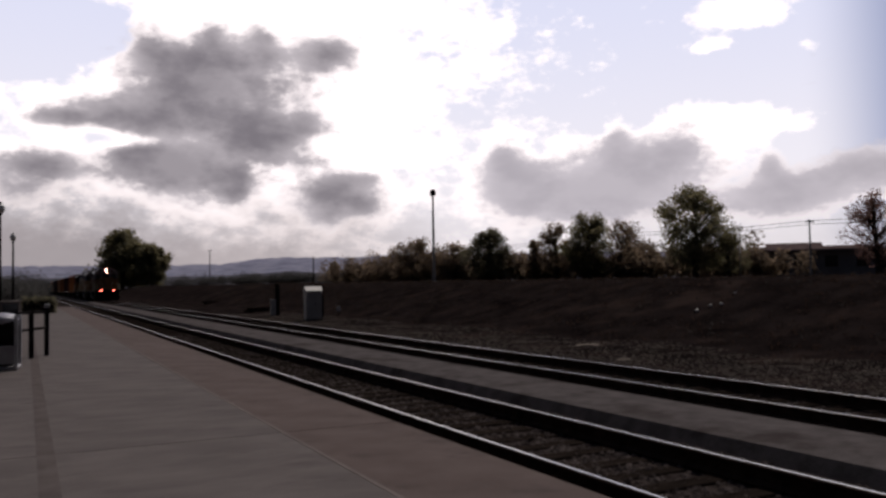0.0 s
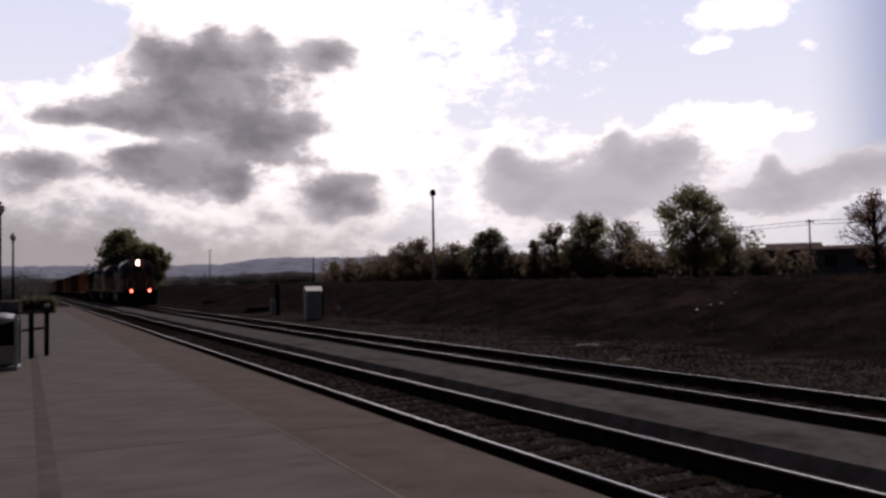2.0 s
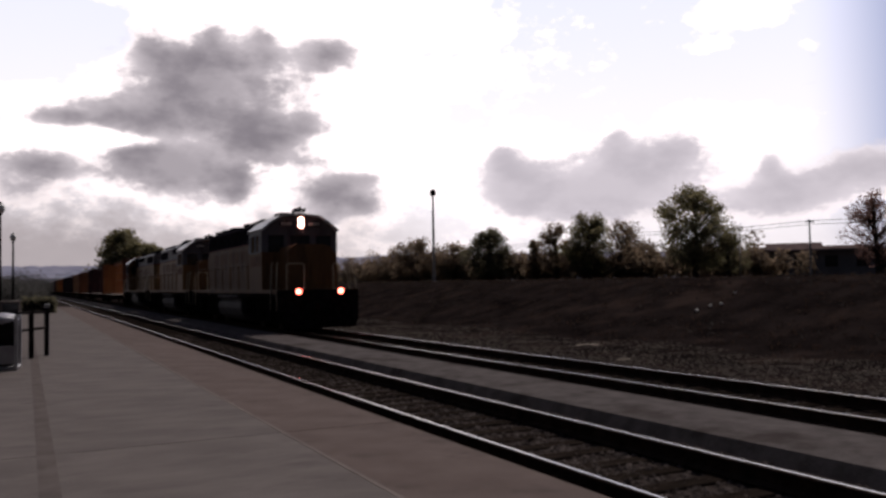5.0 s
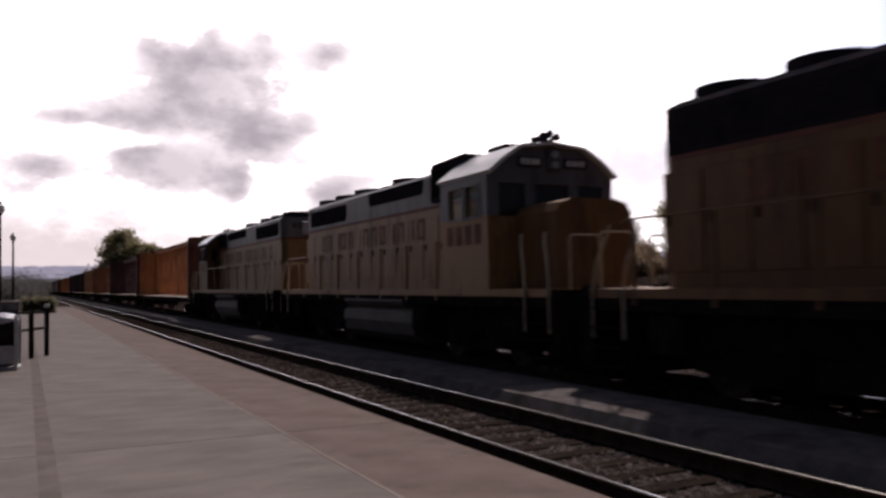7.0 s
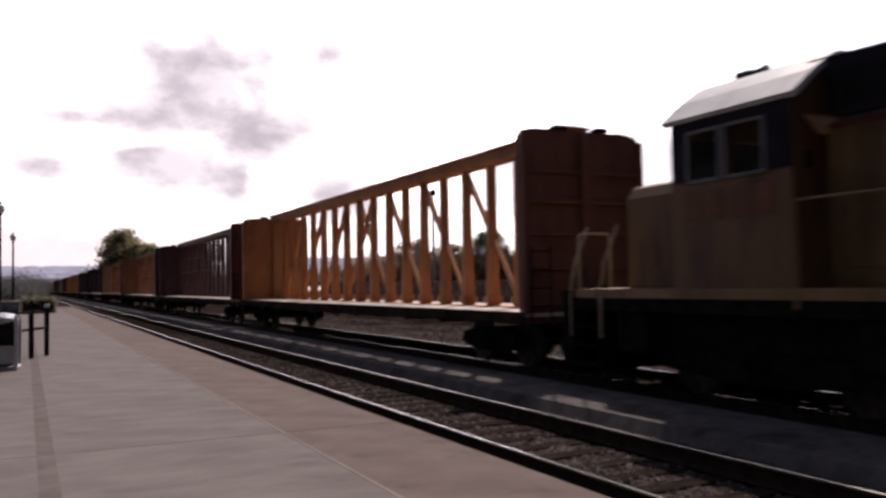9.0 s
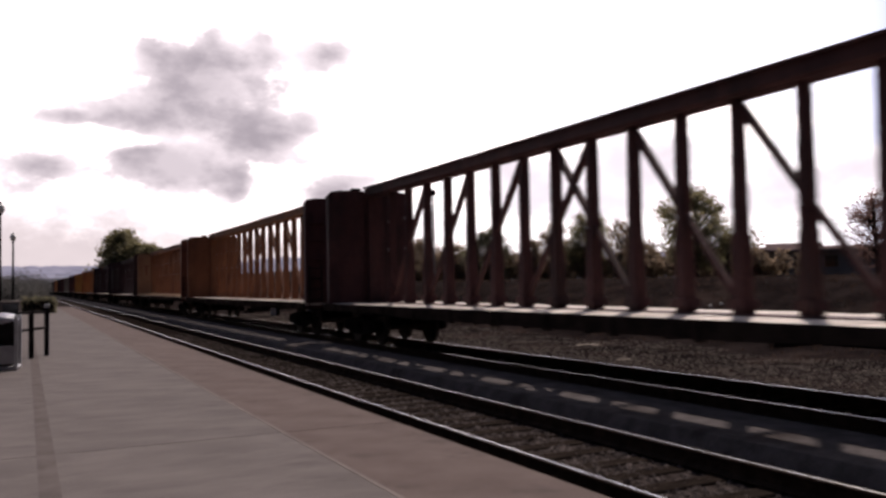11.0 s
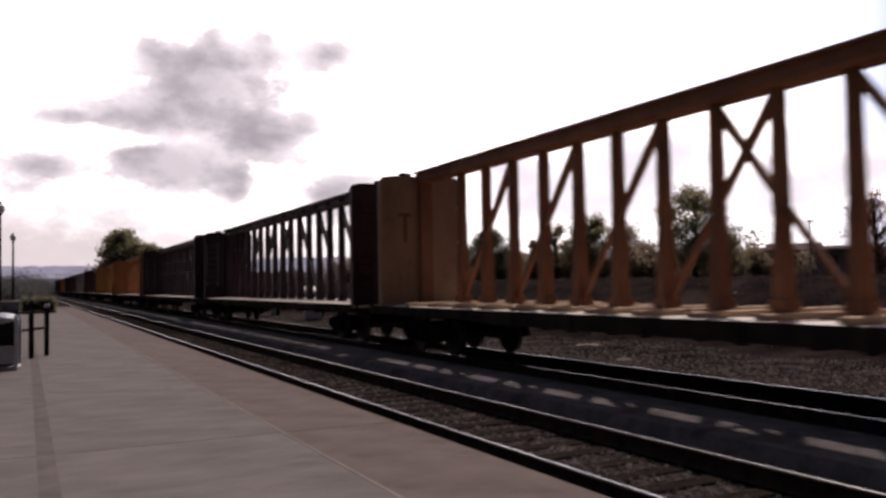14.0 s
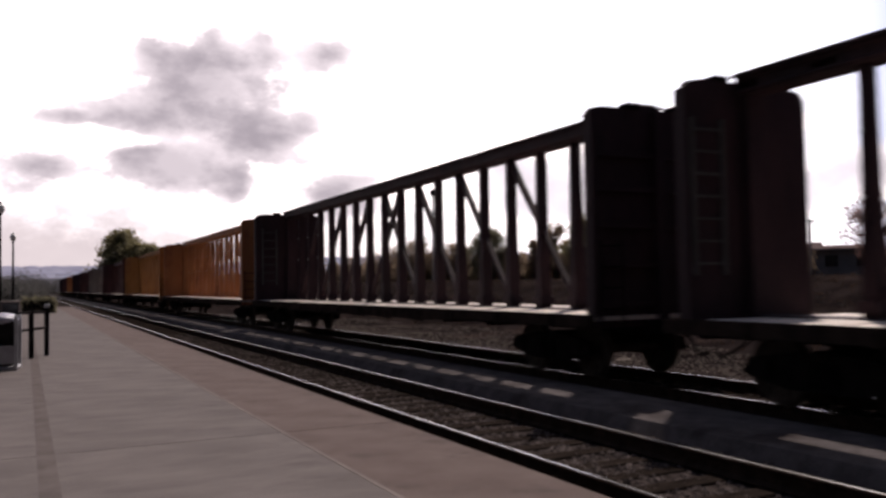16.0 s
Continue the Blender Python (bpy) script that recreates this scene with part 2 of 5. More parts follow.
M = {
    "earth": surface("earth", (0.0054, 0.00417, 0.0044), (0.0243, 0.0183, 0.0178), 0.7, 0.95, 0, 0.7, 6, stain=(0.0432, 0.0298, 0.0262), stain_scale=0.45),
    "ballast": surface("ballast", (0.014, 0.01103, 0.0105), (0.0595, 0.04725, 0.04375), 9, 0.95, 0, 1.0, 28),
    "stone": surface("stone", (0.0312, 0.02496, 0.0234), (0.1326, 0.1092, 0.103), 8, 0.9, 0, 0.4, 60, vary=0.5),
    "pale_stone": surface("pale_stone", (0.0728, 0.06032, 0.052), (0.1768, 0.1518, 0.1331), 8, 0.9, 0, 0.4, 60, vary=0.5),
    "gravel_strip": surface("gravel_strip", (0.078, 0.069, 0.069), (0.129, 0.114, 0.114), 3.0, 0.95, 0, 0.8, 50, stain=(0.048, 0.039, 0.0375), stain_scale=0.8),
    "concrete": surface("concrete", (0.102, 0.0875, 0.0843), (0.148, 0.127, 0.123), 1.5, 0.85, 0, 0.3, 70, stain=(0.0827, 0.07, 0.0684), stain_scale=0.9, vary=0.12, stretch=(0.8, 1.5, 1)),
    "joint": surface("joint", (0.0255, 0.02125, 0.0204), (0.051, 0.0425, 0.0408), 4, 0.95, 0, 0.2),
    "edge": surface("edge", (0.0902, 0.0656, 0.05986), (0.1312, 0.1, 0.09184), 1.6, 0.85, 0, 0.3, 60, stain=(0.0656, 0.0492, 0.04674), stain_scale=1.2, vary=0.08),
    "tie": surface("tie", (0.012, 0.009, 0.008), (0.034, 0.026, 0.022), 6, 0.95, 0, 0.6, 50, vary=0.3, stretch=(0.4, 3, 3)),
    "rail": surface("rail", (0.020, 0.014, 0.011), (0.042, 0.029, 0.023), 5, 0.92, 0, 0.2),
    "rail_head": surface("rail_head", (0.66, 0.63, 0.61), (0.82, 0.79, 0.77), 4, 0.21, 1.0, 0.02, stretch=(1, 0.05, 1)),
    "steel_dark": surface("steel_dark", (0.008, 0.0073, 0.0075), (0.024, 0.021, 0.021), 5, 0.9, 0, 0.2),
    "wheel": surface("wheel", (0.05, 0.04, 0.035), (0.10, 0.085, 0.075), 6, 0.85, 0.0, 0.15),
    "yellow": surface("yellow", (0.20, 0.102, 0.042), (0.315, 0.172, 0.074), 1.2, 0.52, 0, 0.08, 20, stain=(0.07, 0.035, 0.0189), stain_scale=1.5, stretch=(1, 1, 0.2)),
    # darker, browner copy of the yellow with the same streaks
    "brown_yellow": surface("brown_yellow", (0.115, 0.056, 0.026), (0.18, 0.092, 0.04), 1.2, 0.6, 0, 0.08, 20, stain=(0.042, 0.021, 0.014), stain_scale=1.5, stretch=(1, 1, 0.2)),
    "pale_yellow": surface("pale_yellow", (0.175, 0.102, 0.046), (0.275, 0.168, 0.08), 1.2, 0.52, 0, 0.08, 20, stain=(0.084, 0.0476, 0.0245), stain_scale=1.5, stretch=(1, 1, 0.2)),
    "loco_grey": surface("loco_grey", (0.10, 0.096, 0.11), (0.165, 0.159, 0.178), 1.2, 0.52, 0, 0.08, 20, stain=(0.056, 0.0518, 0.056), stain_scale=1.5, stretch=(1, 1, 0.2)),
    "loco_dark": surface("loco_dark", (0.016, 0.0145, 0.02), (0.034, 0.03, 0.038), 3, 0.88, 0, 0.1),
    # grey raised so that the colour holds the sky's sheen on cab roofs
    "roof_sheen_grey": surface("roof_sheen_grey", (0.50, 0.49, 0.50), (0.66, 0.65, 0.66), 2, 0.35, 0, 0.08),
    "red_line": surface("red_line", (0.11, 0.042, 0.032), (0.17, 0.065, 0.045), 2, 0.75, 0, 0.05),
    "letter_red": surface("letter_red", (0.10, 0.042, 0.026), (0.19, 0.085, 0.048), 2, 0.8, 0, 0.05),
    "handrail": surface("handrail", (0.40, 0.34, 0.24), (0.55, 0.48, 0.36), 3, 0.5, 0, 0.05),
    # shade along the flat cars' sides is put into this dark colour
    "sill": surface("sill", (0.025, 0.019, 0.017), (0.055, 0.041, 0.035), 2.5, 0.9, 0, 0.2, 30),
    "band": surface("band", (0.0943, 0.0811, 0.0783), (0.137, 0.117, 0.113), 2.5, 0.9, 0, 0.3, 50),
    "rust": surface("rust", (0.1849, 0.07568, 0.04128), (0.258, 0.1135, 0.0602), 1.5, 0.78, 0, 0.12, 20, stain=(0.1204, 0.04988, 0.03268), stain_scale=0.9, stretch=(1, 1, 0.4)),
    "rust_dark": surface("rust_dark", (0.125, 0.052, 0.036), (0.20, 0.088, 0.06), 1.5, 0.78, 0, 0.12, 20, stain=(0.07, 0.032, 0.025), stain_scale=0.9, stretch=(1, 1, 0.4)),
    "filler": surface("filler", (0.1403, 0.1173, 0.1105), (0.1913, 0.1615, 0.153), 3, 0.9, 0, 0.2, 40),
    "tank": surface("tank", (0.06, 0.056, 0.056), (0.10, 0.094, 0.092), 1.5, 0.75, 0, 0.1),
    "headlight": surface("headlight", (0.9, 0.8, 0.7), (1, 0.9, 0.8), 3, 0.3, 0, 0, emit=(1.0, 0.42, 0.34), glow=30.0),
    "ditch_light": surface("ditch_light", (0.9, 0.7, 0.6), (1, 0.8, 0.7), 3, 0.3, 0, 0, emit=(1.0, 0.10, 0.07), glow=20.0),
    "white_paint": surface("white_paint", (0.55, 0.53, 0.5), (0.7, 0.68, 0.66), 3, 0.6, 0, 0.05),
    "orange": surface("orange", (0.32, 0.125, 0.05), (0.42, 0.18, 0.075), 1.5, 0.75, 0, 0.12, 20, stain=(0.17, 0.065, 0.035), stain_scale=0.9, stretch=(1, 1, 0.4)),
    "amber": surface("amber", (0.29, 0.135, 0.045), (0.39, 0.195, 0.07), 1.5, 0.75, 0, 0.12, 20, stain=(0.22, 0.10, 0.05), stain_scale=0.9, stretch=(1, 1, 0.4)),
    "tan": surface("tan", (0.25, 0.14, 0.085), (0.34, 0.20, 0.125), 1.5, 0.7, 0, 0.12, 20, stain=(0.17, 0.09, 0.055), stain_scale=0.9, stretch=(1, 1, 0.4)),
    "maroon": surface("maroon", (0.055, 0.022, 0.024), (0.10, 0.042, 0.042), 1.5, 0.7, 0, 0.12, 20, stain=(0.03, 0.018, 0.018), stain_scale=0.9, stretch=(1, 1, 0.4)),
    "black_red": surface("black_red", (0.028, 0.014, 0.018), (0.055, 0.028, 0.033), 1.5, 0.72, 0, 0.12, 20, stain=(0.018, 0.012, 0.014), stain_scale=0.9, stretch=(1, 1, 0.4)),
    "grey_car": surface("grey_car", (0.17, 0.14, 0.13), (0.26, 0.22, 0.2), 1.5, 0.7, 0, 0.12, 20, stain=(0.10, 0.075, 0.065), stain_scale=0.9, stretch=(1, 1, 0.4)),
    "deck_wood": surface("deck_wood", (0.50, 0.44, 0.39), (0.66, 0.58, 0.52), 5, 0.75, 0, 0.3, 60, vary=0.15),
    "board": surface("board", (0.38, 0.25, 0.16), (0.52, 0.36, 0.24), 5, 0.75, 0, 0.3, 60, vary=0.2, stretch=(0.3, 3, 3)),
    "cabinet": surface("cabinet", (0.34, 0.33, 0.325), (0.46, 0.45, 0.445), 2, 0.45, 0.3, 0.05),
    "galvanised": surface("galvanised", (0.30, 0.30, 0.31), (0.42, 0.42, 0.43), 4, 0.5, 0.5, 0.05),
    "bark": surface("bark", (0.03, 0.024, 0.02), (0.065, 0.053, 0.043), 4, 0.95, 0, 0.6),
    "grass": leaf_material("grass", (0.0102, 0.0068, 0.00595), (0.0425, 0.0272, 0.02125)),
    "leaf_olive": leaf_material("leaf_olive", (0.13, 0.12, 0.068), (0.30, 0.26, 0.15)),
    "leaf_brown": leaf_material("leaf_brown", (0.14, 0.102, 0.075), (0.29, 0.215, 0.15)),
    "leaf_dark": leaf_material("leaf_dark", (0.085, 0.082, 0.056), (0.19, 0.168, 0.11)),
    # greyed leaves: the haze over distant woods is put into their colour
    "leaf_far_hazed": leaf_material("leaf_far_hazed", (0.05, 0.049, 0.048), (0.11, 0.105, 0.10)),
    "leaf_red": leaf_material("leaf_red", (0.14, 0.08, 0.072), (0.24, 0.14, 0.12)),
    # bluish haze of distance is put into both hill colours
    "hazy_hill_far": surface("hazy_hill_far", (0.19, 0.195, 0.27), (0.33, 0.33, 0.42), 0.02, 1.0, 0, 0, 0.03),
    "hazy_hill_mid": surface("hazy_hill_mid", (0.06, 0.06, 0.076), (0.125, 0.122, 0.142), 0.03, 1.0, 0, 0, 0.05),
    "roof_dark": surface("roof_dark", (0.09, 0.065, 0.066), (0.14, 0.105, 0.105), 1, 0.9, 0, 0.2),
    "wall_dim": surface("wall_dim", (0.18, 0.175, 0.185), (0.25, 0.245, 0.255), 1, 0.9, 0, 0.1),
    "glass": glass_material("glass"),
    "dark_glass": surface("dark_glass", (0.02, 0.022, 0.025), (0.03, 0.032, 0.036), 2, 0.08, 0, 0),
    "bin_metal": surface("bin_metal", (0.22, 0.21, 0.22), (0.34, 0.33, 0.34), 4, 0.45, 0.4, 0.05),
    "bag": surface("bag", (0.30, 0.30, 0.36), (0.45, 0.45, 0.52), 6, 0.4, 0, 0.6, 12),
    "globe": surface("globe", (0.7, 0.7, 0.68), (0.8, 0.8, 0.78), 4, 0.35, 0, 0),
}

# ---- mesh helpers ----


def box(bm, x0, x1, y0, y1, z0, z1, bevel=0.0):
    """A box between two corners, with its long edges cut when bevel is given."""
    if bevel <= 0:
        v = [bm.verts.new(c) for c in ((x0, y0, z0), (x1, y0, z0), (x1, y1, z0), (x0, y1, z0), (x0, y0, z1), (x1, y0, z1), (x1, y1, z1), (x0, y1, z1))]
        for f in ((3, 2, 1, 0), (4, 5, 6, 7), (0, 1, 5, 4), (1, 2, 6, 5), (2, 3, 7, 6), (3, 0, 4, 7)):
            bm.faces.new([v[i] for i in f])
        return bm
    b = min(bevel, (x1 - x0) / 2.1, (y1 - y0) / 2.1, (z1 - z0) / 2.1)
    rings = []
    for z, i in ((z0, b), (z0 + b, 0), (z1 - b, 0), (z1, b)):
        rings.append([bm.verts.new(c) for c in ((x0 + b + i * 0, y0 + i, z), (x1 - b, y0 + i, z), (x1 - i, y0 + b, z), (x1 - i, y1 - b, z),
                                                (x1 - b, y1 - i, z), (x0 + b, y1 - i, z), (x0 + i, y1 - b, z), (x0 + i, y0 + b, z))])
    for lo, hi in zip(rings, rings[1:]):
        for k in range(8):
            bm.faces.new((lo[k], lo[(k + 1) % 8], hi[(k + 1) % 8], hi[k]))
    bm.faces.new(rings[0][::-1])
    bm.faces.new(rings[-1])
    return bm


def tube(bm, points, r, sides=8, r_end=None):
    """A round bar along points."""
    pts = [Vector(p) for p in points]
    rings = []
    for i, p in enumerate(pts):
        d = (pts[min(i + 1, len(pts) - 1)] - pts[max(i - 1, 0)]).normalized()
        side = d.cross(Vector((0, 0, 1)) if abs(d.z) < 0.9 else Vector((0, 1, 0))).normalized()
        up = side.cross(d)
        k = r if r_end is None else r + (r_end - r) * i / (len(pts) - 1)
        rings.append([bm.verts.new(p + side * k * math.cos(a) + up * k * math.sin(a)) for a in (math.tau * j / sides for j in range(sides))])
    for lo, hi in zip(rings, rings[1:]):
        for j in range(sides):
            bm.faces.new((lo[j], lo[(j + 1) % sides], hi[(j + 1) % sides], hi[j]))
    bm.faces.new(rings[0][::-1])
    bm.faces.new(rings[-1])
    return bm


def prism(bm, outline, axis, a, b):
    """An outline of (p, q) pairs drawn out from a to b along an axis: x takes (y, z), y takes (x, z), z takes (x, y)."""
    def at(p, q, t):
        return {"x": (t, p, q), "y": (p, t, q), "z": (p, q, t)}[axis]
    lo = [bm.verts.new(at(p, q, a)) for p, q in outline]
    hi = [bm.verts.new(at(p, q, b)) for p, q in outline]
    k = len(outline)
    for i in range(k):
        bm.faces.new((lo[i], lo[(i + 1) % k], hi[(i + 1) % k], hi[i]))
    bm.faces.new(lo[::-1])
    bm.faces.new(hi)
    return bm


def beam(bm, a, b, w, d, w_end=None):
    """A square bar from a to b in the plane x = const: w across it in the plane, d along x."""
    a, b = Vector(a), Vector(b)
    run = (b - a).normalized()
    side = Vector((1, 0, 0)).cross(run).normalized()
    rings = []
    for p, k in ((a, w), (b, w_end or w)):
        rings.append([bm.verts.new(p + side * s * k / 2 + Vector((t * d / 2, 0, 0))) for s, t in ((-1, -1), (1, -1), (1, 1), (-1, 1))])
    for j in range(4):
        bm.faces.new((rings[0][j], rings[0][(j + 1) % 4], rings[1][(j + 1) % 4], rings[1][j]))
    bm.faces.new(rings[0][::-1])
    bm.faces.new(rings[1])
    return bm


def mesh_of(name, bm, material, smooth=False):
    bmesh.ops.recalc_face_normals(bm, faces=bm.faces)
    me = bpy.data.meshes.new(name)
    bm.to_mesh(me)
    bm.free()
    me.materials.append(M[material])
    if smooth:
        me.polygons.foreach_set("use_smooth", [True] * len(me.polygons))
    return me


def part(name, bm, material, parent, label="", smooth=False):
    ob = new(name, bm if isinstance(bm, bpy.types.Mesh) else mesh_of(name, bm, material, smooth))
    ob.parent = parent
    return tagged(ob, label) if label else ob


def thing(name, m, label, category, group="", kind=""):
    ob = new(name)
    ob.empty_display_size = 0.3
    ob.matrix_world = m
    return tagged(ob, label, category, group, kind)


B = bmesh.new

# ---- ground ----


def ground_height(x, y):
    """The level land with the berm beyond the far track."""
    z = -0.26
    if x < 12.3:
        return z
    k = min(1.0, max(0.0, (x - 16.5) / 10.0))
    k = k * k * (3 - 2 * k)
    along = min(1.0, max(0.0, (y - 30) / 150.0))
    far = min(1.0, max(0.0, (x - 60) / 60.0))
    end = 1.0 - min(1.0, max(0.0, (y - 230) / 200.0))
    rise = (2.0 + 0.5 * along) * k * (1 - 0.75 * far) * end
    rough = noise.noise((x * 0.25, y * 0.25, 0)) * 0.16 + noise.noise((x * 0.9, y * 0.9, 3)) * 0.08
    return z + rise - 0.05 + rough * min(1.0, (x - 12.3) / 3.0) * (1 - 0.8 * k)


def build_ground():
    xs = [-3000, -1200, -400, -120, -40, -15, -6, 0, 3, 6, 9, 12.3]
    x = 12.3
    while x < 34:
        x += 0.55
        xs.append(x)
    xs += [36, 40, 46, 54, 64, 80, 100, 140, 220, 400, 900, 1800, 3200]
    ys = [-2000, -600, -200, -60, -30, -15]
    y = -15.0
    while y < 70:
        y += 0.8
        ys.append(y)
    ys += [74, 80, 88, 98, 112, 130, 160, 210, 300, 460, 800, 1500, 3200]
    verts = [(x, y, ground_height(x, y)) for y in ys for x in xs]
    w = len(xs)
    faces = [(j * w + i, j * w + i + 1, (j + 1) * w + i + 1, (j + 1) * w + i) for j in range(len(ys) - 1) for i in range(w - 1)]
    me = bpy.data.meshes.new("ground")
    me.from_pydata(verts, [], faces)
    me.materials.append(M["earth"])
    me.polygons.foreach_set("use_smooth", [True] * len(me.polygons))
    tagged(new("ground", me), "dark bare earth and dry weeds rising to a low berm", "ground", kind="structure")


build_ground()


def build_ballast():
    """The two beds of crushed stone and the firm strip between them."""
    for x0, x1, label in ((3.45, 6.75, "dark crushed stone bed under the near track"), (8.0, 12.4, "dark crushed stone bed under the far track")):
        bm = B()
        prism(bm, [(x0, -0.3), (x1, -0.3), (x1 - (0.6 if x1 > 10 else 0.02), -0.205), (x0 + 0.02, -0.205)], "y", -40, 420)
        tagged(new("ballast_bed", mesh_of("ballast_bed", bm, "ballast")), label, "ballast", kind="structure")
    bm = B()
    prism(bm, [(6.55, -0.3), (8.3, -0.3), (8.12, -0.05), (7.4, -0.02), (6.72, -0.05)], "y", -40, 420)
    tagged(new("gravel_walkway", mesh_of("gravel_walkway", bm, "gravel_strip")), "firm grey gravel strip between the two tracks", "walkway", kind="structure")


build_ballast()


def rail_outline(head):
    if head:
        return [(-0.016, -0.003), (-0.011, -0.0006), (-0.005, 0.0), (0.005, 0.0), (0.011, -0.0006), (0.016, -0.003), (0.016, -0.0052), (-0.016, -0.0052)]
    return [(-0.07, -0.175), (0.07, -0.175), (0.07, -0.162), (0.012, -0.14), (0.009, -0.05), (0.036, -0.036), (0.036, -0.012), (0.028, -0.005), (-0.028, -0.005), (-0.036, -0.012), (-0.036, -0.036),
            (-0.009, -0.05), (-0.012, -0.14), (-0.07, -0.162)]


def build_track(x, name_label):
    track = thing("railway_track", pose(x, 0, 0), name_label, "railway track", "railway tracks", "structure")
    for side in (-1, 1):
        bm = B()
        prism(bm, rail_outline(False), "y", -40, 420)
        r = part("rail", bm, "rail", track, "rusty steel rail")
        r.location.x = side * 0.752
        bm = B()
        prism(bm, rail_outline(True), "y", -40, 420)
        part("running_surface", bm, "rail_head", r, "polished bright rail head")
    return track


tracks = [build_track(TRACK_NEAR, "near railway track of polished rails on dark wooden sleepers"),
          build_track(TRACK_FAR, "far railway track of polished rails on dark wooden sleepers")]


def build_platform():
    """Concrete platform: a body, slabs parted by joints, and a reddish edge course."""
    plat = thing("platform", pose(0, 0, 0), "worn grey concrete station platform with a reddish edge", "platform", kind="structure")
    bm = B()
    box(bm, -9.0, 3.46, -12, 76, -0.3, PLATFORM - 0.022)
    part("platform_body", bm, "joint", plat)
    slabs = {}

    def slab(x0, x1, y0, y1, material):
        key = (round(x1 - x0, 3), round(y1 - y0, 3), material)
        if key not in slabs:
            bm = B()
            box(bm, 0, key[0], 0, key[1], -0.02, 0.0, 0.0 if material == "band" else 0.005)
            slabs[key] = mesh_of("slab", bm, material)
        ob = part("slab", slabs[key], material, plat)
        ob.location = (x0, y0, PLATFORM + (0.003 if material == "band" else random.uniform(-0.001, 0.001)))

    gap = 0.007
    y = -7.22
    while y < 75:
        for x0, x1 in ((-8.9, -6.2), (-6.2, -3.6), (-3.6, -1.6), (-1.6, 0.10), (0.215, 2.28)):
            slab(x0 + gap, x1 - gap, y + gap, y + 3.85 - gap, "concrete")
        slab(0.085, 0.23, y, y + 3.85, "band")
        slab(2.28 + gap, 3.5, y + gap, y + 3.85 - gap, "edge")
        y += 3.85
    bm = B()
    box(bm, 2.262, 2.3, -7.5, 75, PLATFORM - 0.01, PLATFORM + 0.0035)
    part("joint_filler", bm, "filler", plat, "pale filler between slabs and edge course")
    return plat


platform = build_platform()

# ---- vehicles of the train ----


def truck_frame(parent, y, axle_gap, length, deep=0.0):
    """A freight or engine truck: side frames, springs and two wheelsets."""
    t = part("truck", B(), "steel_dark", parent)
    bm = B()
    for s in (-1, 1):
        x = s * 1.02
        prism(bm, [(y - length / 2, 0.42), (y - length / 2 + 0.12, 0.62 + deep), (y - 0.45, 0.72 + deep), (y + 0.45, 0.72 + deep), (y + length / 2 - 0.12, 0.62 + deep), (y + length / 2, 0.42),
                   (y + length / 2 - 0.2, 0.36), (y + 0.5, 0.26), (y - 0.5, 0.26), (y - length / 2 + 0.2, 0.36)], "x", x - 0.07, x + 0.07)
        for k in (-0.16, 0, 0.16):
            tube(bm, [(x + s * 0.09, y + k, 0.32), (x + s * 0.09, y + k, 0.62)], 0.06, 8)
        for k in (-1, 1):
            box(bm, x - 0.12, x + 0.12, y + k * axle_gap / 2 - 0.13, y + k * axle_gap / 2 + 0.13, 0.36, 0.62, 0.03)
    box(bm, -1.0, 1.0, y - 0.2, y + 0.2, 0.45, 0.75)
    t.data = mesh_of("truck", bm, "steel_dark")
    return t


WHEEL = {}
ROLLING = []                            # every wheelset with its place and radius


def wheelset(parent, y, r):
    if r not in WHEEL:
        bm = B()
        for s in (-1, 1):
            rims = [(0.70, r + 0.03), (0.725, r), (0.80, r), (0.80, r - 0.06), (0.765, r - 0.09), (0.76, 0.16), (0.80, 0.12), (0.80, 0.02)]
            rings = [[bm.verts.new((s * x, k * math.cos(a), k * math.sin(a))) for a in (math.tau * j / 24 for j in range(24))] for x, k in [(0.70, 0.06)] + rims]
            for lo, hi in zip(rings, rings[1:]):
                for j in range(24):
                    bm.faces.new((lo[j], lo[(j + 1) % 24], hi[(j + 1) % 24], hi[j]))
            for j in range(3):
                a = math.tau * j / 3
                tube(bm, [(s * 0.79, 0.09 * math.cos(a), 0.09 * math.sin(a)), (s * 0.83, 0.09 * math.cos(a), 0.09 * math.sin(a))], 0.025, 6)
        tube(bm, [(-0.95, 0, 0), (0.95, 0, 0)], 0.08, 10)
        WHEEL[r] = mesh_of("wheelset", bm, "wheel")
    ob = part("wheelset", WHEEL[r], "wheel", parent)
    ob.location = (0, y, r)
    ROLLING.append((parent, ob, y, r))
    return ob


def coupler(parent, y, out):
    bm = B()
    box(bm, -0.11, 0.11, min(y, y + out), max(y, y + out), 0.76, 0.98, 0.02)
    k = y + out
    prism(bm, [(-0.16, k - 0.12), (0.16, k - 0.12), (0.2, k), (0.06, k + 0.04 * (1 if out > 0 else -1)), (-0.16, k)], "z", 0.72, 1.02)
    part("coupler", bm, "steel_dark", parent)
    bm = B()
    s = 1 if out > 0 else -1
    tube(bm, [(0.35, y, 0.9), (0.34, y + s * 0.3, 0.62), (0.2, y + s * 0.62, 0.42), (0.05, y + out, 0.5)], 0.028, 6)
    part("air_hose", bm, "steel_dark", parent, "black rubber air hose")


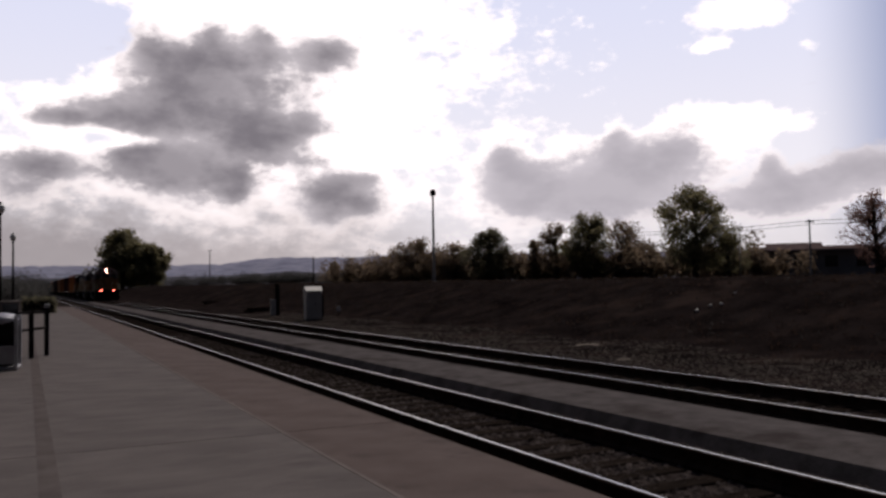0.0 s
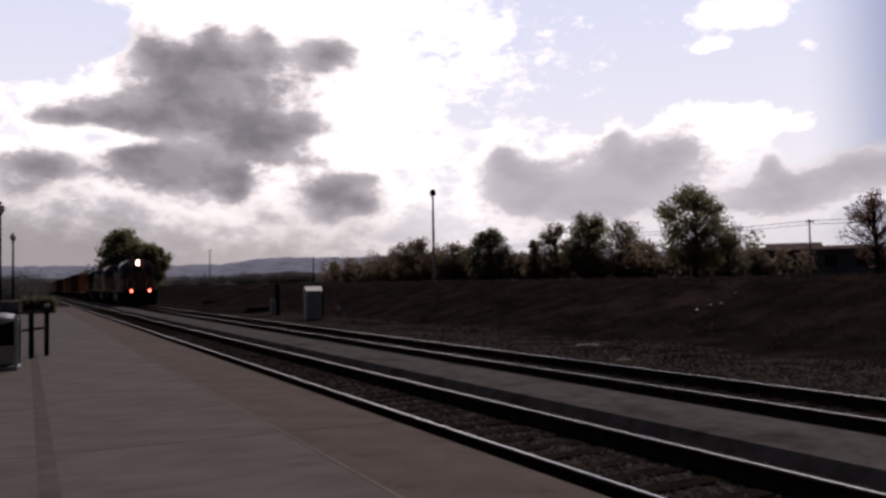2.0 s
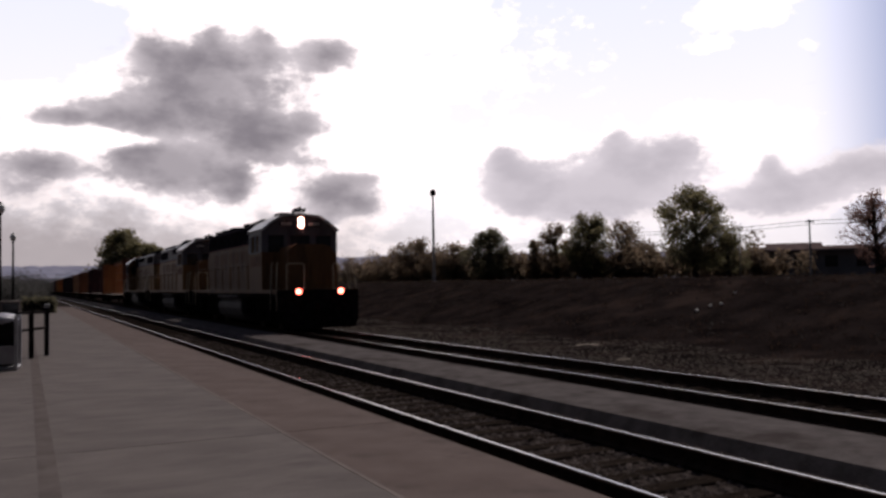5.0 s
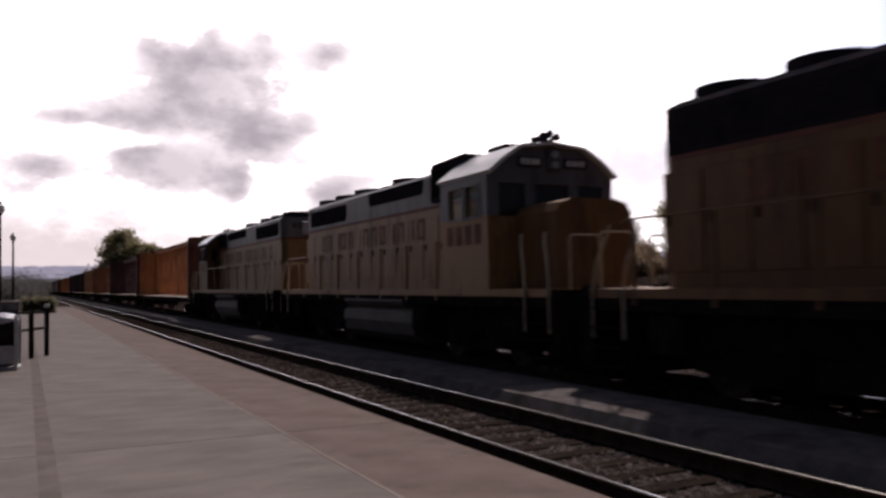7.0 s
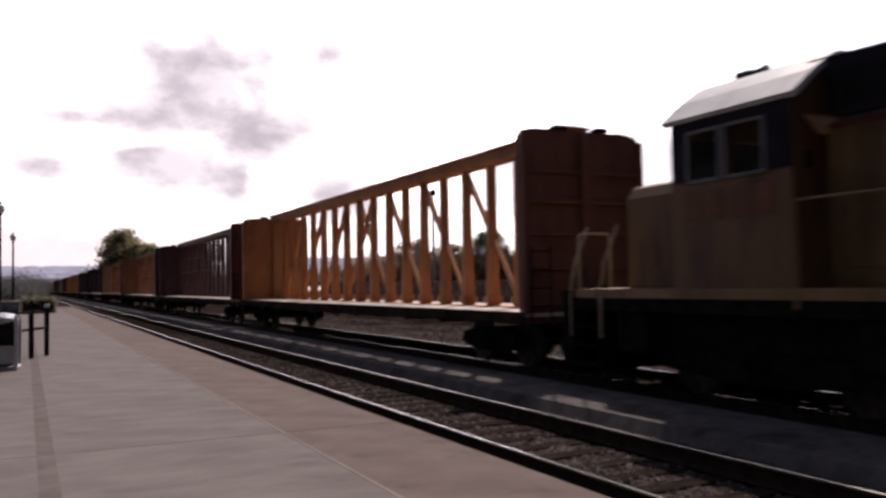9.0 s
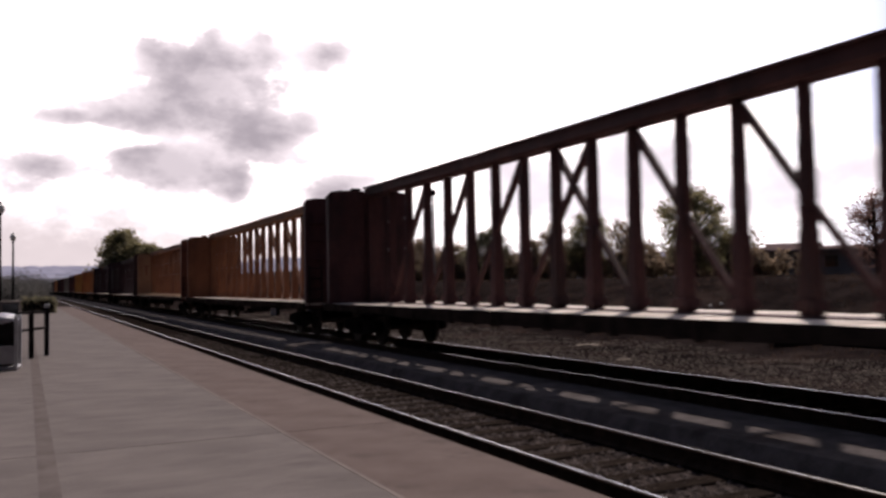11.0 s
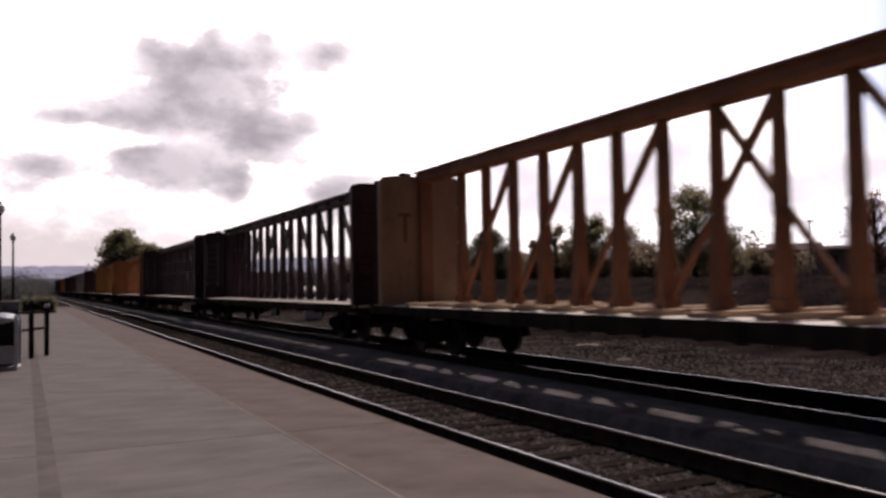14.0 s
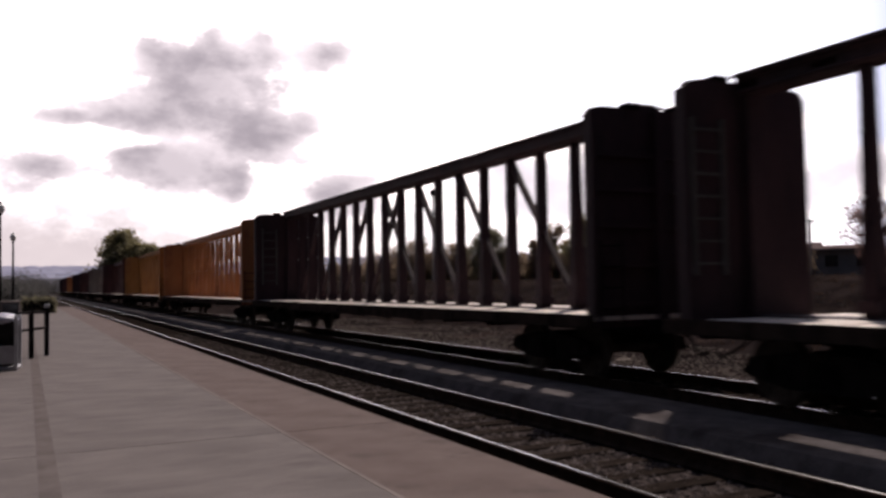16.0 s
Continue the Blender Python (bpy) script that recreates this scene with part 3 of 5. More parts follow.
def centrebeam_car(paint, label, load=False, pale_end=False, holes=False, marks=False, end_paint=None, front_colour=None, near=True, tail=0.0, rear_wide=1.40):
    """A bulkhead flat car with a central truss; its front pulling face is at y = 0 and it is 24.42 long."""
    car = thing("centrebeam_flat_car", pose(0, 0, 0), label, "freight car", "lumber cars of the train")
    y0, y1, half = 0.98, 23.27, 1.47
    floor = 1.10
    # deck: side planks proud of a steel tray
    bm = B()
    box(bm, -half, half, y0, y1 + tail, floor - 0.1, floor - 0.03)
    part("deck", bm, "deck_wood", car, "pale worn deck")
    bm = B()
    k = y0 + 0.35
    while k < y1 - 0.5:
        for s in (-1, 1):
            a, b = sorted((s * 0.26, s * (half - 0.03)))
            box(bm, a, b, k, k + 0.5, floor - 0.028, floor + random.uniform(-0.006, 0.006))
        k += 0.53
    part("deck_plank", bm, "deck_wood", car)["kind"] = "stuff"
    for s in (-1, 1):
        bm = B()
        x = s * half
        prism(bm, [(y0, floor), (y1 + tail, floor), (y1 + tail, 0.9), (y1 - 4.2, 0.9), (y1 - 6.0, 0.84), (y0 + 6.0, 0.84), (y0 + 4.2, 0.9), (y0, 0.9)], "x", x - 0.05, x + 0.05)
        for j in range(12):
            yy = y0 + 1.1 + j * 1.83
            low = 0.80 if 5.6 < yy - y0 < 16.7 else 0.88
            box(bm, x - 0.08, x + 0.08, yy - 0.05, yy + 0.05, low, floor - 0.02)
        part("side_sill", bm, "sill", car, "side sill coloured dark for its shade")
    bm = B()
    box(bm, -0.32, 0.32, y0, y1 + tail, 0.76, floor - 0.12)
    for j in range(9):
        yy = y0 + 3.5 + j * 1.9
        box(bm, -half + 0.06, half - 0.06, yy - 0.06, yy + 0.06, 0.8, floor - 0.11)
    part("centre_sill", bm, "steel_dark", car)
    # bulkheads
    for face, s, wide in ((y0, 1, 1.40), (y1 + tail, -1, rear_wide)):
        bm = B()
        a, b = sorted((face, face + s * 0.22))
        prism(bm, [(-wide, 0.88), (wide, 0.88), (wide, 4.36), (wide - 0.1, 4.48), (wide - 0.35, 4.52), (-wide + 0.35, 4.52), (-wide + 0.1, 4.48), (-wide, 4.36)],
              "y", a + (0.09 if s > 0 else 0), b - (0 if s > 0 else 0.09))
        # some cars take a darker colour on the front bulkhead
        skin = front_colour if s > 0 and front_colour else end_paint or paint
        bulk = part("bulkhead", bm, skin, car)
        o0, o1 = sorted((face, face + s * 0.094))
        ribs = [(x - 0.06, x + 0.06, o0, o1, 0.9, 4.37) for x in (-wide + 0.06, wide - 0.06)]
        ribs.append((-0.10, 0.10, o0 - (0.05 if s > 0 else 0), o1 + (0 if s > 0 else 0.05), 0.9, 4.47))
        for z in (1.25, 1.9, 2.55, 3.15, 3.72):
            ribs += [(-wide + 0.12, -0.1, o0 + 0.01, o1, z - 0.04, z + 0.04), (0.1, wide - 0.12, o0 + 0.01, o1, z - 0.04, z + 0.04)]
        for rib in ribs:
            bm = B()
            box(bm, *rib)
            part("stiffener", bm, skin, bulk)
        # end column on the centre line
        bm = B()
        i0 = face + s * 0.3
        beam(bm, (0, i0, floor), (0, i0, 4.4), 0.2, 0.34, 0.16)
        part("end_column", bm, paint, car)
        for x in (-0.5, 0.45):
            bm = B()
            box(bm, x - 0.14, x + 0.14, min(face, face + s * 0.25), max(face, face + s * 0.25), 4.515, 4.6, 0.02)
            part("tie_down", bm, "steel_dark", bulk)
        # end ladder and grab irons
        bm = B()
        yy = face - s * 0.06
        for x in (-wide + 0.1, -wide + 0.52):
            tube(bm, [(x, yy, 0.75), (x, yy, 2.3)], 0.016, 6)
        for j in range(5):
            tube(bm, [(-wide + 0.1, yy, 0.85 + j * 0.34), (-wide + 0.52, yy, 0.85 + j * 0.34)], 0.014, 6)
        part("ladder", bm, "steel_dark", bulk)
        coupler(car, face, -s * (0.98 if s > 0 else 0.98 - tail))
    # truss
    bm = B()
    if holes:
        # two flanges joined by webs, with oblong slots between them
        box(bm, -0.24, 0.24, y0 + 0.2, y1 + tail - 0.2, 4.33, 4.41, 0.03)
        box(bm, -0.24, 0.24, y0 + 0.2, y1 + tail - 0.2, 4.51, 4.66, 0.03)
        k = y0 + 0.2
        while k < y1 - 0.4:
            box(bm, -0.2, 0.2, k, min(k + 0.95, y1 - 0.2), 4.405, 4.515)
            k += 1.4
    else:
        box(bm, -0.24, 0.24, y0 + 0.2, y1 + tail - 0.2, 4.33, 4.66, 0.05)
    box(bm, -0.3, 0.3, y0 + 0.2, y1 + tail - 0.2, 4.58, 4.625)
    part("top_chord", bm, paint, car)
    bm = B()
    box(bm, -0.22, 0.22, y0 + 0.2, y1 + tail - 0.2, floor - 0.02, floor + 0.02)
    part("bottom_chord", bm, paint, car)
    posts = [(y0 + y1) / 2 + 0.3 + (j - 7.5) * 1.206 for j in range(16)]
    for j, yy in enumerate(posts):
        bm = B()
        beam(bm, (0, yy, floor), (0, yy, 2.3), 0.23, 0.24, 0.175)
        beam(bm, (0, yy, 2.3), (0, yy, 4.36), 0.175, 0.2, 0.125)
        post = part("truss_post", bm, paint, car)
        bm = B()
        beam(bm, (0, yy, floor + 0.1), (0, yy, floor + 0.24), 0.33, 0.34, 0.26)
        part("post_foot", bm, paint, post)
        if near:
            bm = B()
            for z in (2.62, 3.45):
                box(bm, -0.118, -0.098, yy + 0.035, yy + 0.075, z, z + 0.055)
            part("strap_anchor", bm, "galvanised", post, "bright steel strap anchors")
    top, mid, low = 4.32, 2.75, floor + 0.1
    for j in (1, 3, 5, 7):
        for a, s in ((j, -1), (15 - j, 1)):
            # from the chord above one post, past the middle of the next towards the centre, to the foot of the one after
            bm = B()
            b, c = a + (1 if s < 0 else -1), a + (2 if s < 0 else -2)
            t0, m0, f0 = (posts[b], posts[a], posts[a - 1 if s < 0 else a + 1])
            beam(bm, (0, f0, low), (0, m0, mid), 0.085, 0.1)
            beam(bm, (0, m0, mid), (0, t0, top), 0.085, 0.12, 0.13)
            part("diagonal", bm, paint, car)
    if load:
        for j in range(17):
            bm = B()
            yy = y0 + 1.6 + j * 1.18
            box(bm, -half - 0.02, half + 0.02, yy, yy + 0.16, floor + 0.012, floor + 0.1, 0.015)
            b = part("bolster_board", bm, "board", car, "pale timber bolster across the deck")
            b.rotation_euler.z = 0.0
    if load:
        bm = B()
        yy = y1 + tail - 0.225
        box(bm, -0.62, -0.5, yy - 0.012, yy, 2.75, 3.5)
        box(bm, -0.74, -0.38, yy - 0.012, yy, 3.44, 3.52)
        part("painted_mark", bm, "rust_dark", car, "worn dark painted mark")
    if marks:
        for x in (-1.12, -0.56):
            bm = B()
            box(bm, x - 0.035, x + 0.035, y1 + tail - 0.27, y1 + tail - 0.222, 1.7, 3.95)
            part("ladder_rail", bm, "tank", car, "worn grey ladder rail")
        for j in range(7):
            bm = B()
            box(bm, -1.1, -0.58, y1 + tail - 0.262, y1 + tail - 0.24, 1.85 + j * 0.32, 1.885 + j * 0.32)
            part("ladder_rung", bm, "tank", car)
    for y in (y0 + 1.85, y1 - 1.85):
        truck_frame(car, y, 1.78, 2.5)
        for k in (-0.89, 0.89):
            wheelset(car, y + k, 0.46)
    return car


def locomotive(label, body="yellow", lights=False, cab_back=0.0, intake=0.94, cab_paint=None, side="loco_grey", top="loco_grey"):
    """A four-axle road switcher; its front pulling face is at y = 0 and it is 18.03 long."""
    loco = thing("diesel_locomotive", pose(0, 0, 0), label, "locomotive", "engines of the train")
    walk_z, half, hood = 1.52, 1.5, 0.86
    # frame
    bm = B()
    prism(bm, [(0.55, 1.18), (17.5, 1.18), (17.5, 1.38), (0.55, 1.38)], "x", -half + 0.02, half - 0.02)
    part("frame", bm, "steel_dark", loco, "grimy black frame")
    bm = B()
    prism(bm, [(0.55, 1.38), (17.5, 1.38), (17.5, walk_z), (0.55, walk_z)], "x", -half, half)
    part("side_sill", bm, body, loco, "yellow side sill")
    for y0, y1 in ((0.35, 0.6), (17.45, 17.7)):
        bm = B()
        prism(bm, [(-half, 0.35), (half, 0.35), (half, 1.5), (-half, 1.5)], "y", y0, y1)
        prism(bm, [(-1.3, 0.12), (1.3, 0.12), (1.45, 0.6), (-1.45, 0.6)], "y", y0 - (0.2 if y0 < 1 else -0.02), y1 - (0.2 if y0 < 1 else -0.22))
        part("pilot", bm, "steel_dark", loco)
    for s in (-1, 1):
        for ya, yb in ((0.65, 1.35), (16.7, 17.4)):
            a, b = sorted((s * (half - 0.35), s * (half + 0.05)))
            for j in range(4):
                bm = B()
                box(bm, a, b, ya, yb, 0.3 + j * 0.3, 0.335 + j * 0.3)
                part("step", bm, "steel_dark", loco)
            a, b = sorted((s * (half - 0.32), s * (half + 0.03)))
            for y in (ya, yb):
                bm = B()
                box(bm, a, b, y - 0.02, y + 0.02, 0.28, 1.5)
                part("step_side", bm, "steel_dark", loco)
    bm = B()
    box(bm, -1.15, 1.15, 1.6, 16.4, 0.7, 1.182)
    box(bm, -0.6, 0.6, 2.2, 15.8, 0.3, 0.702)
    for y in (2.0, 6.2, 11.6, 15.9):
        for s in (-1, 1):
            a, b = sorted((s * 0.75, s * 1.42))
            box(bm, a, b, y - 0.35, y + 0.35, 0.55, 1.178, 0.04)
    part("underframe", bm, "steel_dark", loco)
    # short hood
    bm = B()
    outline = [(-hood, walk_z), (hood, walk_z), (hood, 2.95), (hood - 0.12, 3.12), (hood - 0.4, 3.2), (-hood + 0.4, 3.2), (-hood + 0.12, 3.12), (-hood, 2.95)]
    prism(bm, outline, "y", 1.3, 2.75 + cab_back)
    nose = part("short_hood", bm, "brown_yellow", loco, "brown weathered short hood")
    bm = B()
    box(bm, -0.02, 0.5, 1.27, 1.305, 1.75, 2.9, 0.01)
    part("nose_door", bm, "brown_yellow", nose)
    # cab
    bm = B()
    roof = [(-half, 3.82), (-half + 0.35, 4.12), (-0.75, 4.38), (0, 4.46), (0.75, 4.38), (half - 0.35, 4.12), (half, 3.82)]
    # lower cab walls up to the sills, then pillars and headers round real openings
    shell = cab_paint or body
    box(bm, -half, half, 2.72, 4.75, walk_z, 2.95)
    cab = part("cab", bm, shell, loco)
    cab.location.y = cab_back

    def piece(name, *corners):
        bm = B()
        box(bm, *corners)
        part(name, bm, shell, cab)

    for s in (-1, 1):
        a, b = sorted((s * half, s * (half - 0.08)))
        for y0, y1 in ((2.72, 3.05), (4.35, 4.75), (3.62, 3.72)):
            piece("side_pillar", a, b, y0, y1, 2.946, 3.62)
        piece("side_header", a, b, 2.72, 4.75, 3.616, 3.86)
    for yf in (2.72, 4.67):
        posts = [(-half + 0.08, -half + 0.22), (-0.62, -0.42), (0.42, 0.62), (half - 0.22, half - 0.08)]
        for x0, x1 in posts + ([(-0.42, 0.42)] if yf > 4 else []):
            piece("end_pillar", x0, x1, yf, yf + 0.078, 2.946, 3.62)
        piece("end_header", -half + 0.08, half - 0.08, yf, yf + 0.078, 3.616, 3.72)
        bm = B()
        prism(bm, [(p * 0.985, q - 0.03) for p, q in roof] + [(half * 0.985, 3.7), (-half * 0.985, 3.7)], "y", yf + 0.004, yf + 0.074)
        part("end_gable", bm, shell, cab)
    bm = B()
    prism(bm, [(p * 1.04, q + 0.012) for p, q in roof] + [(p * 1.0, q - 0.05) for p, q in reversed(roof)], "y", 2.56, 4.84)
    part("cab_roof", bm, "roof_sheen_grey", cab, "grey cab roof lightened for its sky reflection")
    for x0, x1 in ((-half + 0.01, -half + 0.24), (-0.64, -0.4), (0.4, 0.64), (half - 0.24, half - 0.01)):
        bm = B()
        box(bm, x0, x1, 2.69, 2.717, 2.96, 3.62)
        part("pillar", bm, "loco_grey", cab)
    bm = B()
    box(bm, -half + 0.01, half - 0.01, 2.69, 2.717, 3.62, 3.86)
    prism(bm, [(-half + 0.02, 3.86), (half - 0.02, 3.86), (half - 0.4, 4.1), (0.72, 4.34), (-0.72, 4.34), (-half + 0.4, 4.1)], "y", 2.69, 2.717)
    part("cab_front", bm, "loco_grey", cab, "grey painted cab front")
    for s in (-1, 1):
        a, b = sorted((s * (half + 0.004), s * (half + 0.012)))
        bm = B()
        box(bm, a, b, 2.72, 4.75, 3.625, 3.84)
        for y0, y1 in ((2.72, 3.04), (4.36, 4.75)):
            box(bm, a, b, y0, y1, 2.96, 3.625)
        part("side_band", bm, side, cab, "grey upper band of the cab side")
        for y0, y1 in ((3.05, 3.62), (3.72, 4.35)):
            bm = B()
            a, b = sorted((s * (half - 0.05), s * (half - 0.03)))
            box(bm, a, b, y0, y1, 2.96, 3.61)
            g = part("window_pane", bm, "glass", cab, "clear cab window")
            g.visible_shadow = False
            bm = B()
            a, b = sorted((s * (half + 0.0), s * (half + 0.03)))
            for u0, u1, w0, w1 in ((y0 - 0.03, y0 + 0.02, 2.93, 3.64), (y1 - 0.02, y1 + 0.03, 2.93, 3.64), (y0, y1, 2.93, 2.975), (y0, y1, 3.6, 3.64)):
                box(bm, a, b, u0, u1, w0, w1)
            part("window_frame", bm, "loco_grey", cab)
        # number blocks below the windows
        a, b = sorted((s * (half + 0.003), s * (half + 0.009)))
        for j in range(4):
            bm = B()
            box(bm, a, b, 3.0 + j * 0.4, 3.26 + j * 0.4, 2.42, 2.82)
            part("number_bar", bm, "letter_red", cab, "dark red painted bar")
    for x0, x1 in ((-1.28, -0.62), (-0.42, 0.42), (0.62, 1.28)):
        bm = B()
        box(bm, x0, x1, 2.75, 2.765, 2.96, 3.61)
        g = part("windscreen", bm, "dark_glass", cab)
        g.visible_shadow = False
    for x in (-0.55, 0.55):
        bm = B()
        box(bm, x - 0.28, x + 0.28, 2.62, 2.7, 3.95, 4.15, 0.02)
        board = part("number_board", bm, "dark_glass", cab, "black board with pale bars")
        for j in range(4):
            bm = B()
            box(bm, x - 0.22 + j * 0.115, x - 0.14 + j * 0.115, 2.612, 2.622, 3.99, 4.11)
            part("number_bar", bm, "white_paint", cab)
    bm = B()
    box(bm, -0.14, 0.14, 2.56, 2.7, 3.88, 4.34, 0.03)
    hl = part("headlight_housing", bm, "loco_grey", cab)
    for z in (4.0, 4.21):
        bm = B()
        tube(bm, [(0, 2.54, z), (0, 2.57, z)], 0.095 if lights else 0.075, 14)
        part("headlight", bm, "headlight" if lights else "galvanised", hl, "glowing headlight" if lights else "unlit headlight")
    for x in (-0.8, 0.8):
        bm = B()
        tube(bm, [(x, 0.30, 1.44), (x, 0.52, 1.44)], 0.15, 14)
        d = part("ditch_light_housing", bm, "steel_dark", loco)
        if lights:
            bm = B()
            tube(bm, [(x, 0.275, 1.44), (x, 0.302, 1.44)], 0.10, 14)
            part("ditch_light", bm, "ditch_light", d, "glowing orange ditch light")
    # horn and roof gear
    bm = B()
    tube(bm, [(0, 2.95, 4.42), (0, 2.95, 4.56)], 0.04, 8)
    box(bm, -0.22, 0.22, 2.9, 3.0, 4.53, 4.575)
    for x, z, s in ((-0.17, 4.60, 1), (0.0, 4.66, 1), (0.17, 4.60, 1), (-0.1, 4.59, -1), (0.1, 4.62, -1)):
        tube(bm, [(x, 2.95, z), (x, 2.95 - s * 0.14, z), (x, 2.95 - s * 0.24, z)], 0.03, 10, 0.085)
    part("air_horn", bm, "loco_dark", cab)
    bm = B()
    box(bm, -0.6, 0.1, 3.5, 4.3, 4.42, 4.56, 0.05)
    part("roof_cooler", bm, "loco_dark", cab)
    # long hood
    bm = B()
    prism(bm, [(-hood, walk_z), (hood, walk_z), (hood, 3.42), (-hood, 3.42)], "y", 4.752 + cab_back, 16.25)
    tip = [(-hood, 16.25), (hood, 16.25), (hood - 0.22, 16.6), (0.22 - hood, 16.6)]
    prism(bm, tip, "z", walk_z, 3.42)
    long_hood = part("long_hood", bm, body, loco)
    bm = B()
    prism(bm, [(-hood - 0.004, 3.5), (hood + 0.004, 3.5), (hood + 0.004, 4.2), (hood - 0.13, 4.31), (0.13 - hood, 4.31), (-hood - 0.004, 4.2)], "y", 4.85 + cab_back, 16.25)
    prism(bm, [(p * 1.004, q + 0.005) for p, q in tip], "z", 3.5, 4.26)
    part("hood_top", bm, top, long_hood, "grey upper hood")
    bm = B()
    box(bm, -hood - 0.006, hood + 0.006, 4.76 + cab_back, 16.25, 3.42, 3.5)
    prism(bm, [(p * 1.008, q + 0.01) for p, q in tip], "z", 3.42, 3.5)
    part("stripe", bm, "red_line", long_hood, "thin red stripe")
    bm = B()
    c = cab_back
    h = 3.55 + intake
    prism(bm, [(4.95 + c, 3.55), (6.35 + c, 3.55), (6.35 + c, h - 0.16), (6.2 + c, h - 0.05), (4.62 + c, h), (4.58 + c, h - 0.08), (4.9 + c, 4.0)], "x", -0.98, 0.98)
    intake_box = part("air_intake", bm, "loco_dark", long_hood, "dark louvred intake")
    for j in range(9):
        for s in (-1, 1):
            bm = B()
            a, b = sorted((s * 0.97, s * 1.0))
            box(bm, a, b, 5.08 + c + j * 0.135, 5.13 + c + j * 0.135, 3.65, h - 0.2)
            part("louvre", bm, "steel_dark", intake_box)
    for s in (-1, 1):
        for y0, y1, z0, z1, kind in ((7.0, 10.6, 3.84, 4.2, "grille"), (12.5, 15.95, 3.6, 4.1, "radiator")):
            bm = B()
            a, b = sorted((s * (hood - 0.02), s * (hood + 0.02)))
            prism(bm, [(y0, z0 + 0.1), (y0 + 0.1, z0), (y1 - 0.1, z0), (y1, z0 + 0.1), (y1, z1), (y0, z1)], "x", a, b)
            for j in range(int((z1 - z0) / 0.07)):
                a2, b2 = sorted((s * (hood + 0.018), s * (hood + 0.034)))
                box(bm, a2, b2, y0 + 0.12, y1 - 0.06, z0 + 0.04 + j * 0.07, z0 + 0.065 + j * 0.07)
            part("grille", bm, "loco_dark", long_hood, "dark louvred " + kind)
        # hood doors
        for j in range(13):
            bm = B()
            y = 5.3 + j * 0.86
            a, b = sorted((s * (hood + 0.003), s * (hood + 0.02)))
            box(bm, a, b, y, y + 0.80, 1.75, 3.25, 0.006)
            door = part("hood_door", bm, body, long_hood)
            bm = B()
            a, b = sorted((s * (hood + 0.018), s * (hood + 0.034)))
            box(bm, a, b, y + 0.68, y + 0.74, 2.45, 2.6)
            part("latch", bm, "steel_dark", door)
        # worn lettering as plain bars
        for j in range(13):
            if j == 5:
                continue
            bm = B()
            y = 14.35 - j * 0.62 if s < 0 else 6.8 + j * 0.66
            a, b = sorted((s * (hood + 0.022), s * (hood + 0.027)))
            style = (0, 2, 1, 3, 2, 0, 2, 2, 3, 1, 2, 1, 3)[j]
            w = 0.0 if style == 1 else 0.3
            box(bm, a, b, y, y + 0.12, 2.72, 3.24)
            if w:
                box(bm, a, b, y + w, y + w + 0.12, 2.72, 3.24)
            if style >= 2:
                box(bm, a, b, y + 0.11, y + w + 0.01, 3.14, 3.236)
            if style in (0, 3):
                box(bm, a, b, y + 0.11, y + w + 0.01, 2.724, 2.81)
            part("letter_bar", bm, "letter_red", long_hood, "faded dark red painted bars")
    for y, r in ((9.5, 0.58), (12.3, 0.62), (14.05, 0.62), (15.75, 0.62)):
        bm = B()
        tube(bm, [(0, y, 4.28), (0, y, 4.47), (0, y, 4.51)], r, 24)
        fan = part("roof_fan", bm, "loco_dark", long_hood)
        bm = B()
        tube(bm, [(0, y, 4.51), (0, y, 4.53)], r * 0.8, 24)
        part("fan_grille", bm, "steel_dark", fan)
    bm = B()
    box(bm, -0.25, 0.25, 10.6, 11.4, 4.3, 4.5, 0.04)
    part("exhaust", bm, "loco_dark", long_hood)
    # rear end face
    bm = B()
    box(bm, -0.13, 0.13, 16.605, 16.72, 3.6, 4.1, 0.03)
    part("rear_headlight", bm, "galvanised", long_hood)
    for x in (-0.34, 0.34):
        bm = B()
        box(bm, x - 0.16, x + 0.16, 16.58, 16.66, 3.86, 4.06, 0.02)
        part("number_board", bm, "dark_glass", long_hood)
    # tank, air reservoirs, trucks
    bm = B()
    prism(bm, [(-0.95, 0.2), (0.95, 0.2), (1.3, 0.42), (1.42, 0.72), (1.40, 0.95), (1.28, 1.08), (-1.28, 1.08), (-1.40, 0.95), (-1.42, 0.72), (-1.3, 0.42)], "y", 6.6, 11.4)
    part("fuel_tank", bm, "tank", loco, "long grey fuel tank")
    for s in (-1, 1):
        bm = B()
        tube(bm, [(s * 1.34, 7.0, 1.24), (s * 1.34, 11.0, 1.24)], 0.15, 12)
        part("air_reservoir", bm, "tank", loco)
    for y in (4.1, 13.9):
        t = truck_frame(loco, y, 2.74, 3.9, 0.22)
        for k in (-1.37, 1.37):
            wheelset(loco, y + k, 0.51)
    # handrails
    for s in (-1, 1):
        x = s * (half - 0.03)
        ys = [5.1 + j * 1.62 for j in range(8)]
        for y in ys:
            bm = B()
            box(bm, x - 0.025, x + 0.025, y - 0.025, y + 0.025, walk_z - 0.25, 2.56)
            part("stanchion", bm, body, loco)
        bm = B()
        tube(bm, [(x, 5.0, 2.56), (x, ys[-1] + 0.2, 2.56), (x, 16.75, 2.5)], 0.018, 6)
        part("handrail", bm, body, loco)
